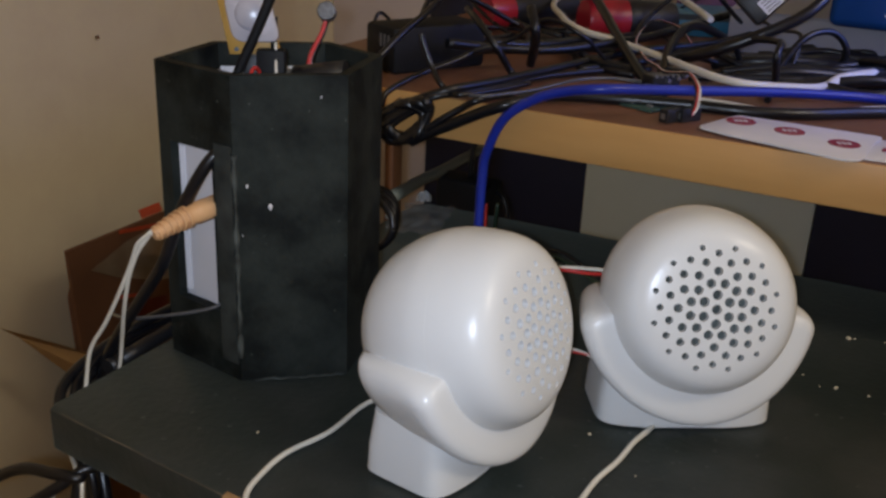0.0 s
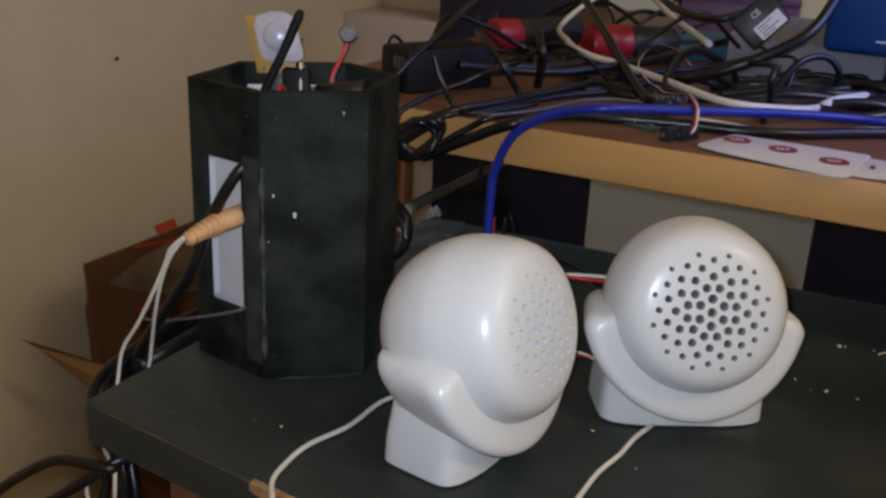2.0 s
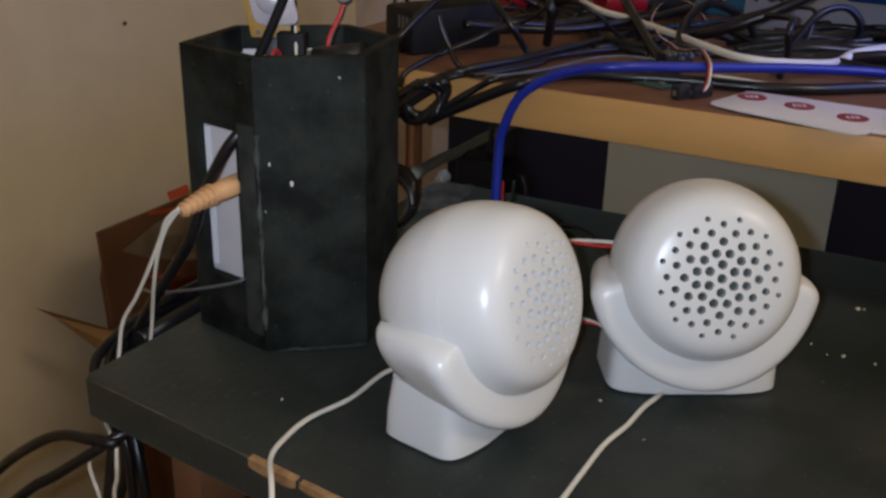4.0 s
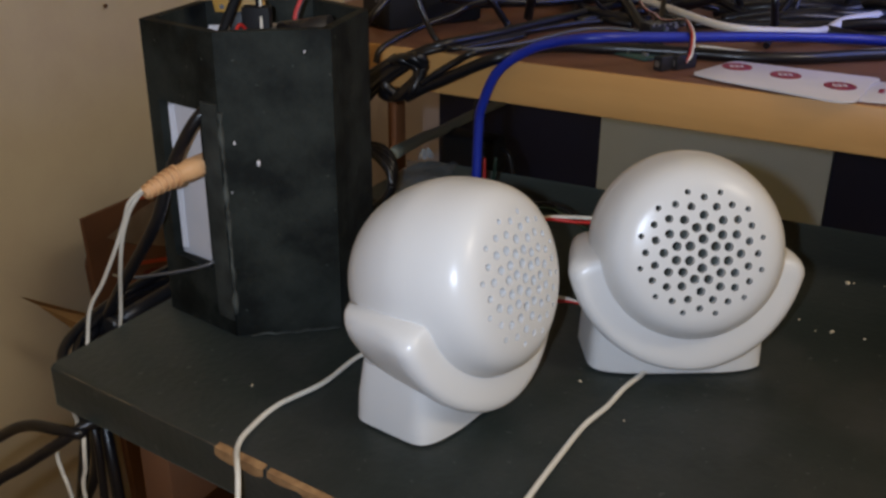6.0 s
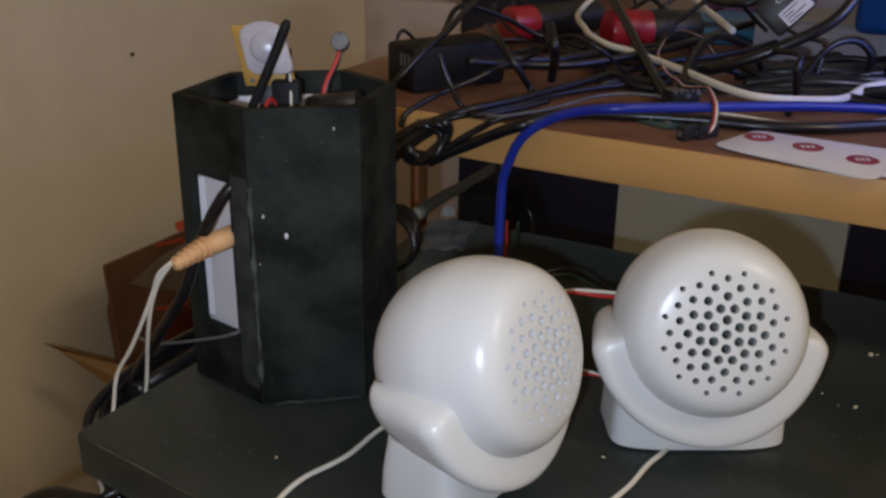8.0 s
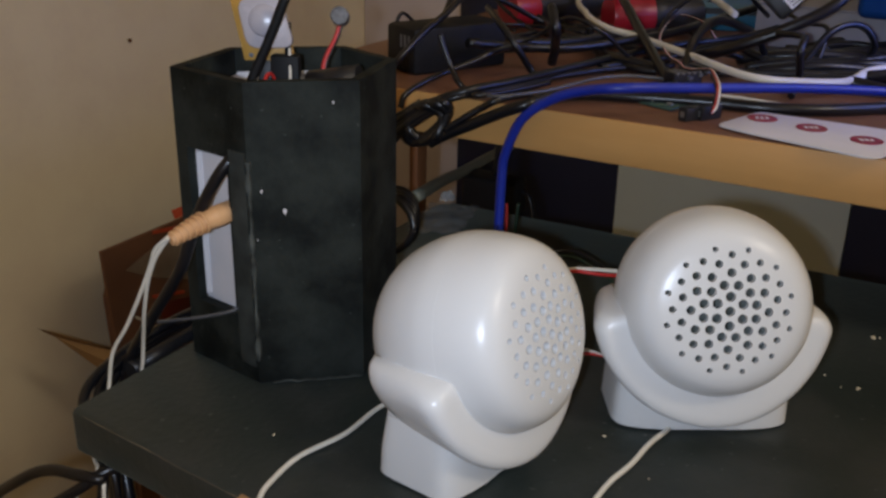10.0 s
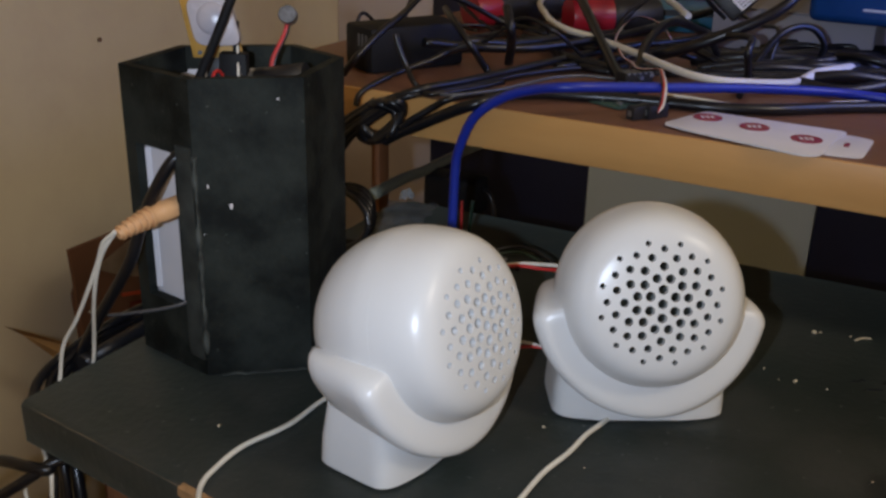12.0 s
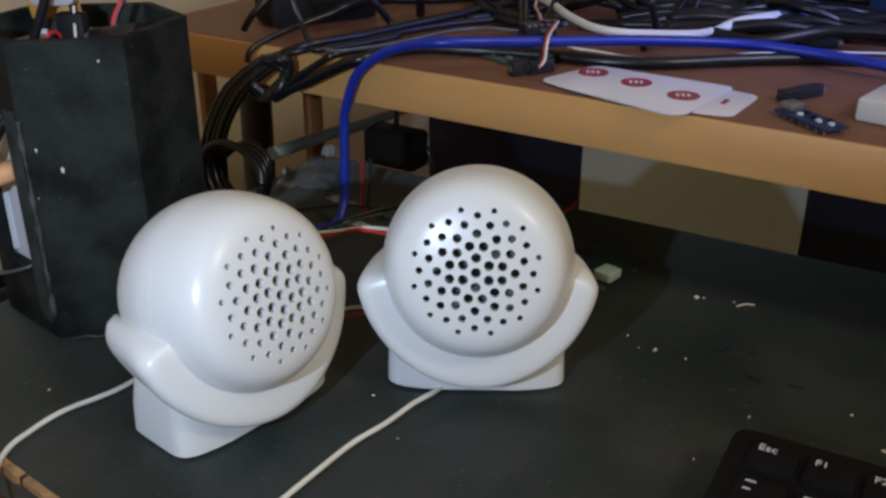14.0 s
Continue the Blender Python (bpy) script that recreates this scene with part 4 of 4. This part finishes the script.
tag = thing("labelled_adapter", look(W(0.198, 0.405, 0.144), W(0.198, 0.405, 0.144) * 2 - Vector((0.04, 0.0, 0.25))) @ pose(0, 0, 0, 0, 0, 48) @ Matrix.Scale(0.78, 4), "black plug adapter with a white printed label", "adapter")
part("body", box(-0.010, -0.009, -0.010, 0.029, 0.023, 0.010, 0.003), M_BLACK, tag)
lab = part("label", box(0.001, -0.0075, 0.0101, 0.026, 0.0055, 0.0104), M_PAPER, tag, "white label")
for i in range(4):
    part("print", box(0.003, -0.0060 + 0.0028 * i, 0.01045, 0.003 + (0.012, 0.018, 0.009, 0.015)[i], -0.0051 + 0.0028 * i, 0.01055), M_BLACK, lab, "dark print")
writing("CE", 0.007, M_LEGEND, tag, pose(0.006, 0.0135, 0.0101), "mark")
paper = thing("white_carton", DESK @ pose(0.195, 0.56, Z, 0, 0, -6), "low white card box with a slanting side", "box")
part("body", prism([(-0.032, -0.045), (0.085, -0.045), (0.085, 0.05), (-0.032, 0.05)], 0, 0.030, 0.0012), M_GREYCARD, paper)
part("flap", slab((-0.032, -0.0452, 0.0302), (0.10, 0, 0), (0, 0.06, 0.012), 0.0012), M_GREYCARD, paper)
bb = thing("blue_retail_box", DESK @ pose(0.258, 0.46, Z + 0.0305, 0, 0, -3), "dark blue printed retail box with pale print", "box")
part("body", box(-0.028, 0.02, 0.0, 0.10, 0.09, 0.085, 0.006, 3), M_BLUEBOX, bb)
part("print", lathe([(0.006, 0), (0.0072, 0), (0.0072, 0.0003), (0.006, 0.0003), (0.006, 0)], 28), M_PRINT, bb, "pale oval print", pose(0.022, 0.0199, 0.046, 90, 0, 0) @ Matrix.Diagonal((1.3, 0.75, 1, 1)))
part("print", box(0.012, 0.0196, 0.030, 0.032, 0.0199, 0.035), M_PRINT, bb, "pale print bar")
part("print", box(0.008, 0.0196, 0.010, 0.045, 0.0199, 0.0115), M_PRINT, bb, "pale print line")
under = thing("flat_box", DESK @ pose(0.262, 0.545, Z, 0, 0, -3), "dark blue flat card box under the blue retail box", "box")
part("body", box(0.055, -0.06, 0.0002, 0.14, 0.05, 0.0300, 0.0006), M_PCBB, under)

# leads, dongles and bare connectors
black = "black cable tangled on the desk"


def tangle(r, pts):
    return cable("black_cable", pts, r, M_RUBBER, black, group="cables on the desk")


tangle(0.0019, [(0.0226, 0.232, 0.0897), (0.0234, 0.236, 0.0967), (0.0276, 0.25, 0.1018), (0.035, 0.27, 0.1066), (0.0434, 0.285, 0.1106), (0.0494, 0.3, 0.1149), (0.0463, 0.34, 0.1123)])
tangle(0.0017, [(0.0317, 0.262, 0.1286), (0.0344, 0.262, 0.1205), (0.0401, 0.262, 0.1093), (0.0465, 0.258, 0.103), (0.0529, 0.256, 0.0995), (0.0695, 0.2372, 0.102), (0.0816, 0.2607, 0.102), (0.0906, 0.2905, 0.102)])
tangle(0.0026, [(0.0413, 0.234, 0.0946), (0.0543, 0.236, 0.1004), (0.0652, 0.244, 0.104), (0.0755, 0.2733, 0.104), (0.0828, 0.3067, 0.104), (0.0976, 0.357, 0.105), (0.1058, 0.3908, 0.105), (0.1243, 0.4285, 0.107), (0.1445, 0.4559, 0.108), (0.1676, 0.4958, 0.11), (0.1827, 0.5429, 0.114)])
tangle(0.002, [(0.0387, 0.232, 0.0914), (0.0567, 0.235, 0.0996), (0.0666, 0.248, 0.101), (0.0787, 0.2759, 0.101), (0.0846, 0.3076, 0.101), (0.0991, 0.3422, 0.101), (0.1166, 0.3683, 0.101), (0.137, 0.3881, 0.101)])
tangle(0.0033, [(0.0435, 0.23, 0.0723), (0.0547, 0.232, 0.0791), (0.0672, 0.234, 0.0853), (0.0862, 0.237, 0.0949), (0.1, 0.2405, 0.1007), (0.1065, 0.2571, 0.102), (0.1216, 0.2743, 0.102), (0.1442, 0.2873, 0.1011), (0.1685, 0.2945, 0.1011), (0.1905, 0.2994, 0.1011), (0.2174, 0.3034, 0.1011), (0.2445, 0.3164, 0.1011), (0.274, 0.3427, 0.1011), (0.31, 0.368, 0.1011), (0.37, 0.395, 0.1011), (0.46, 0.42, 0.1011)])
tangle(0.002, [(0.054, 0.23, 0.0812), (0.0621, 0.232, 0.0878), (0.0733, 0.236, 0.0955), (0.0825, 0.2378, 0.101), (0.0914, 0.2632, 0.101)])
tangle(0.0034, [(0.0339, 0.351, 0.112), (0.0504, 0.3721, 0.109), (0.062, 0.3943, 0.108), (0.0751, 0.4272, 0.108), (0.0868, 0.4538, 0.107), (0.0947, 0.4975, 0.104)])
tangle(0.0022, [(0.0261, 0.335, 0.135), (0.0462, 0.3091, 0.132), (0.0621, 0.3013, 0.12), (0.069, 0.3123, 0.103), (0.0774, 0.3064, 0.1)])
tangle(0.003, [(0.0703, 0.3351, 0.14), (0.0782, 0.3256, 0.128), (0.0731, 0.3386, 0.115), (0.0683, 0.3463, 0.102)])
tangle(0.0026, [(0.0442, 0.4223, 0.106), (0.0633, 0.4149, 0.104), (0.0909, 0.3848, 0.103), (0.1156, 0.3634, 0.102), (0.1339, 0.3622, 0.101)])
tangle(0.0022, [(-0.0059, 0.262, 0.1), (-0.0019, 0.262, 0.1053), (0.0023, 0.266, 0.112), (0.0075, 0.285, 0.1246), (0.0098, 0.31, 0.1339), (0.0051, 0.35, 0.1445), (-0.02, 0.48, 0.165), (-0.06, 0.6, 0.18)])
tangle(0.0034, [(0.024, 0.538, 0.15), (0.07, 0.47, 0.13), (0.107, 0.411, 0.114), (0.144, 0.345, 0.104), (0.17, 0.3, 0.101)])
tangle(0.003, [(0.03, 0.3, 0.118), (0.051, 0.335, 0.112), (0.078, 0.366, 0.11), (0.104, 0.409, 0.112), (0.118, 0.458, 0.112), (0.15, 0.55, 0.12)])
tangle(0.0026, [(0.1, 0.35, 0.102), (0.13, 0.4, 0.104), (0.165, 0.42, 0.112), (0.2, 0.42, 0.103), (0.25, 0.46, 0.103)])
tangle(0.0028, [(0.03, 0.46, 0.102), (0.07, 0.42, 0.104), (0.1, 0.37, 0.106), (0.14, 0.36, 0.103), (0.16, 0.3, 0.102)])
tangle(0.0036, [(0.245, 0.43, 0.18), (0.232, 0.4, 0.15), (0.205, 0.385, 0.132), (0.175, 0.38, 0.118), (0.15, 0.39, 0.108)])
tangle(0.0028, [(0.05, 0.6, 0.155), (0.09, 0.52, 0.158), (0.13, 0.46, 0.15), (0.17, 0.43, 0.15), (0.21, 0.47, 0.17)])
tangle(0.003, [(0.16, 0.5, 0.11), (0.15, 0.44, 0.125), (0.148, 0.39, 0.118), (0.155, 0.35, 0.104)])
tangle(0.003, [(0.23, 0.4, 0.103), (0.26, 0.43, 0.104), (0.3, 0.45, 0.104), (0.35, 0.47, 0.104)])
rng = random.Random(52)
for k in range(15):
    u, v = rng.uniform(0.165, 0.21), 0.372 + 0.0095 * k + rng.uniform(-0.004, 0.004)
    tangle(rng.choice((0.0024, 0.0030, 0.0038)), [(u + 0.032 * i, v + 0.010 * i + rng.uniform(-0.006, 0.006), 0.1018 if i in (0, 5) else 0.1018 + rng.uniform(0.0, 0.008)) for i in range(6)])
rng = random.Random(33)
for k in range(26):
    u, v, z = rng.uniform(-0.03, 0.19), rng.uniform(0.38, 0.66), 0.100 + 0.03 * rng.random()
    a, pts = rng.uniform(0, 6.28), []
    for i in range(7):
        pts.append((u, max(0.345, v), min(0.165, max(0.1000, z))))
        a += rng.uniform(-0.9, 0.9)
        u, v, z = u + 0.035 * math.cos(a), v + 0.04 * math.sin(a), z + rng.uniform(-0.022, 0.024)
    pts = [(min(0.22, max(-0.05, p)), q, r) for p, q, r in pts]
    pts[0], pts[-1] = (*pts[0][:2], 0.1), (*pts[-1][:2], 0.1)
    pts[1], pts[-2] = (*pts[1][:2], min(pts[1][2], 0.106)), (*pts[-2][:2], min(pts[-2][2], 0.106))
    pts[2], pts[-3] = (*pts[2][:2], min(pts[2][2], 0.125)), (*pts[-3][:2], min(pts[-3][2], 0.125))
    cable("black_cable", pts, rng.choice((0.0010, 0.0013, 0.0017, 0.0021)), M_RUBBER, black, group="cables on the desk")
cable("grey_cable", [(0.0602, 0.25, 0.0992), (0.0825, 0.2378, 0.103), (0.0917, 0.2511, 0.103), (0.1, 0.2684, 0.103), (0.1085, 0.2902, 0.104), (0.1147, 0.312, 0.104), (0.1284, 0.3274, 0.104), (0.1459, 0.3347, 0.103), (0.1581, 0.3416, 0.101)], 0.0011, M_GREYC, "thin grey cable beside the blue one")
for k in range(4):
    ring = [(0.0405 + (0.0105 + 0.0012 * k) * math.cos(a), 0.2305 + 0.0022 * math.sin(3 * a + k) + 0.0012 * (k % 2), 0.0835 + (0.0108 + 0.001 * k) * math.sin(a + 0.3 * k)) for a in [2 * math.pi * i / 12 for i in range(13)]]
    cable("black_cable", ring, 0.0028, M_RUBBER, "black cable coiled at the desk's edge", group="coil of cable")
for k in range(5):
    s = 0.004 * k
    cable("black_cable", [(0.036 + s, 0.232, 0.095), (0.018 + s, 0.2285, 0.082), (0.004 + s, 0.2265, 0.068), (-0.012 + s, 0.2265, 0.041), (-0.020 + 1.3 * s, 0.2265, 0.012), (-0.012 + 1.5 * s, 0.215 - s, 0.0035)], (0.0018, 0.0024, 0.002, 0.0026, 0.0016)[k], M_RUBBER,
          "black cable hanging from the coil", group="coil of cable")
for k in range(4):
    ring = [(0.017 + (0.020 + 0.0016 * k) * math.cos(a), 0.228 - 0.004 * k + 0.004 * math.sin(a), 0.0225 + (0.0165 + 0.0010 * k) * math.sin(a) + 0.002 * math.sin(2 * a + k)) for a in [2 * math.pi * i / 12 for i in range(13)]]
    cable("black_cable", ring, 0.0024, M_RUBBER, "black cable lying in loops behind the box", group="coil of cable")
block = thing("hanging_adapter", DESK, "black adapter block hanging behind the tray on its lead", "adapter")
part("body", box(-0.030, 0.409, -0.038, 0.018, 0.434, -0.008, 0.004, 3), M_HEAT, block)
part("lead", tube([(-0.006, 0.422, -0.009), (-0.004, 0.424, 0.020), (0.006, 0.430, 0.050), (0.010, 0.435, 0.0740)], 0.0022, 10), M_RUBBER, block)
part("lead", tube([(0.017, 0.422, -0.016), (0.026, 0.420, -0.022), (0.030, 0.419, -0.044), (0.028, 0.418, -0.09)], 0.0020, 10), M_RUBBER, block)
hang = thing("power_plug", pose(0, 0, 0), "black power plug hanging below the desk", "plug")
part("body", tube([W(-0.078, 0.345, 0.050), W(-0.079, 0.345, 0.035), W(-0.081, 0.345, -0.02), W(-0.082, 0.345, -0.055)], lambda t: 0.006 + 0.006 * min(1, t * 3), 16, 5), M_BLACK, hang)
part("lead", tube([W(-0.078, 0.345, 0.052), W(-0.076, 0.335, 0.066), W(-0.07, 0.30, 0.0700), W(-0.06, 0.26, 0.0690)], 0.0028, 10), M_RUBBER, hang)
cable("white_cable", [(0.164, 0.425, 0.132), (0.116, 0.50, 0.140), (0.075, 0.56, 0.150), (0.035, 0.57, 0.145), (0.0134, 0.5307, 0.12), (0.0457, 0.4608, 0.118), (0.0628, 0.4368, 0.116), (0.08, 0.4239, 0.114), (0.0964, 0.4174, 0.113), (0.1176, 0.4032, 0.112), (0.1475, 0.3753, 0.112), (0.1708, 0.3476, 0.113), (0.1933, 0.3307, 0.112), (0.2103, 0.3299, 0.111), (0.2262, 0.3453, 0.109), (0.2427, 0.3665, 0.107), (0.249, 0.3972, 0.105)], 0.0023, M_WCABLE, "white cable looped across the desk")
single("white_plug", tube([W(0.248, 0.393, 0.1052), W(0.2537, 0.4106, 0.106), W(0.270, 0.436, 0.107)], lambda t: 0.0025 + 0.0014 * min(1, t * 2), 12, 4), M_WCABLE, "white moulded cable plug", "plug")
for k, (mat, o) in enumerate(((M_RED, 0.0), (M_WCABLE, 0.0011), (M_RUBBER, -0.0009))):
    cable(("red_wire", "white_wire", "black_wire")[k], [(0.1939, 0.2645 + o, 0.1030), (0.1945 + o, 0.2690, 0.1060), (0.1949 + o, 0.2700, 0.1120), (0.1928 + o, 0.2761, 0.1165), (0.1834 + o, 0.3027, 0.1165), (0.1753, 0.3243 + o, 0.1140), (0.1602, 0.3349 + o, 0.1105), (0.1498, 0.352 + o, 0.1105), (0.1393, 0.367 + o, 0.1105), (0.1286, 0.3895 + o, 0.111),
          (0.1180, 0.4130 + o, 0.1128), (0.1137, 0.4323 + o, 0.1160), (0.1120, 0.4560 + o, 0.1195), (0.1157, 0.4721 + o, 0.1210), (0.1308, 0.4638 + o, 0.1200), (0.1409, 0.4519 + o, 0.1170), (0.1487, 0.4424 + o, 0.1120)],
          0.00065, mat, ("thin red wire", "thin white wire", "thin black wire")[k] + " curled among the cables", group="twisted wires")
for u, v, a, L, z in ((0.156, 0.335, -30, 0.014, Z + 0.006), (0.160, 0.342, -30, 0.014, Z + 0.007), (0.163, 0.349, -30, 0.014, Z + 0.008),
                     (0.198, 0.402, 15, 0.020, Z), (0.216, 0.428, 5, 0.018, Z), (0.214, 0.465, 20, 0.014, Z + 0.006), (0.235, 0.44, -10, 0.030, Z), (0.30, 0.41, 30, 0.024, Z), (0.318, 0.300, 60, 0.026, Z), (0.26, 0.49, 12, 0.03, Z)):
    cn = thing("connector", DESK @ pose(u, v, z, 0, 0, a), "small black plug connector among the cables", "connector", "loose connectors")
    part("body", box(-L / 2, -0.0028, 0, L / 2, 0.0028, 0.0056, 0.0006), M_BLACK, cn)
    part("contact", box(L / 2, -0.0014, 0.0018, L / 2 + 0.003, 0.0014, 0.0038), M_METAL, cn, "bare metal contact")
# pin strip, small green board and the dark bundle beside the boxes
comb = thing("pin_strip_connector", DESK @ pose(0.1584, 0.334, Z + 0.0042, 0, 0, 52), "black pin strip connector with pale metal pins", "connector")
part("body", box(-0.010, -0.0055, 0, 0.010, 0.0055, 0.0075, 0.0005), M_BLACK, comb)
for i in range(5):
    part("pin", box(-0.0085 + 0.0040 * i, -0.0062, 0.0065, -0.0072 + 0.0040 * i, 0.0035, 0.0080, 0.0002), M_METAL, comb, "bare metal pin")
    part("foot", box(-0.0085 + 0.0040 * i, -0.0012, -0.0041, -0.0077 + 0.0040 * i, 0.0012, -0.0001), M_METAL, comb)
green = thing("green_board", DESK @ pose(0.158, 0.291, Z, 0, 0, -20), "small dusty green circuit board under the blue cable", "circuit board")
part("plate", box(-0.014, -0.0075, 0.0002, 0.014, 0.0075, 0.0017, 0.0002), M_PCBG2, green)
for i, (x, y) in enumerate(((-0.009, 0.002), (-0.003, -0.003), (0.003, 0.002), (0.009, -0.002))):
    part("component", box(x - 0.0018, y - 0.0012, 0.0018, x + 0.0018, y + 0.0012, 0.0032, 0.0002), M_METAL if i % 2 else M_BLACK, green)
for u, v, a, L in ((0.1835, 0.2680, 62, 0.015), (0.1900, 0.2750, 62, 0.015)):
    sock = thing("wire_socket", DESK @ pose(u, v, Z, 0, 0, a), "black two-way wire socket at the wires' end", "connector", "wire sockets")
    part("body", box(-L / 2, -0.0030, 0, L / 2, 0.0030, 0.0075, 0.0006), M_BLACK, sock)
    part("slot", box(-L / 2 - 0.0003, -0.0014, 0.0022, -L / 2 - 0.0001, 0.0014, 0.0052), M_METAL, sock, "bare metal slot")
for pts, r in ((((0.20, 0.405, 0.1005), (0.225, 0.420, 0.104), (0.25, 0.427, 0.108), (0.28, 0.45, 0.106), (0.31, 0.48, 0.101)), 0.0036),
               (((0.215, 0.435, 0.1005), (0.24, 0.440, 0.106), (0.27, 0.462, 0.110), (0.30, 0.47, 0.107), (0.34, 0.47, 0.101)), 0.0032),
               (((0.23, 0.405, 0.1005), (0.255, 0.425, 0.103), (0.285, 0.43, 0.103), (0.32, 0.44, 0.102), (0.36, 0.43, 0.1005)), 0.0028),
               (((0.22, 0.46, 0.1005), (0.25, 0.462, 0.104), (0.262, 0.452, 0.112), (0.285, 0.445, 0.112), (0.315, 0.455, 0.101)), 0.0030),
               (((0.245, 0.452, 0.1005), (0.25, 0.448, 0.118), (0.24, 0.44, 0.130), (0.225, 0.425, 0.126), (0.21, 0.41, 0.1005)), 0.0022)):
    cable("black_cable", pts, r, M_RUBBER, "thick black cable bundled beside the boxes", group="cables on the desk")
cable("pale_lead", [(0.1812, 0.3282, 0.099), (0.1955, 0.3284, 0.099), (0.2097, 0.3264, 0.099), (0.2232, 0.3261, 0.099), (0.2425, 0.3343, 0.099), (0.2612, 0.351, 0.099), (0.2772, 0.3708, 0.099), (0.33, 0.405, 0.0990), (0.42, 0.44, 0.0990)], 0.0010, M_WCABLE, "thin pale lead lying along the blue cable")
for u, v, a, L, H in ((0.268, 0.436, 20, 0.034, 0.011), (0.312, 0.462, 8, 0.040, 0.012), (0.228, 0.452, -14, 0.022, 0.010)):
    pl = thing("black_plug", DESK @ pose(u, v, Z, 0, 0, a), "black moulded plug in the cable bundle", "plug", "loose plugs")
    part("body", box(-L / 2, -0.006, 0, L / 2, 0.006, H, 0.0018), M_BLACK, pl)
    part("shell", box(L / 2 + 0.0001, -0.0042, H * 0.25, L / 2 + 0.009, 0.0042, H * 0.75, 0.0004), M_METAL, pl, "silver plug shell")
screw = thing("screw", DESK @ pose(0.338, 0.385, Z + 0.0022, 0, 90, 20), "small steel screw lying on the desk", "screw")
part("shank", lathe([(0, 0), (0.0012, 0.001), (0.0012, 0.010), (0, 0.010)], 10), M_METAL, screw)
part("head", lathe([(0, 0.0101), (0.0022, 0.0101), (0.0022, 0.0118), (0, 0.0121)], 14), M_METAL, screw)

single("nail", lathe([(0, 0), (0.0022, 0), (0.0022, 0.001), (0.0009, 0.0012), (0.0009, 0.004), (0, 0.004)], 12), M_CARTON, "small rusty nail in the plaster wall", "nail", DESK @ pose(-0.4965, 0.521, 0.033, 0, 90, 180))
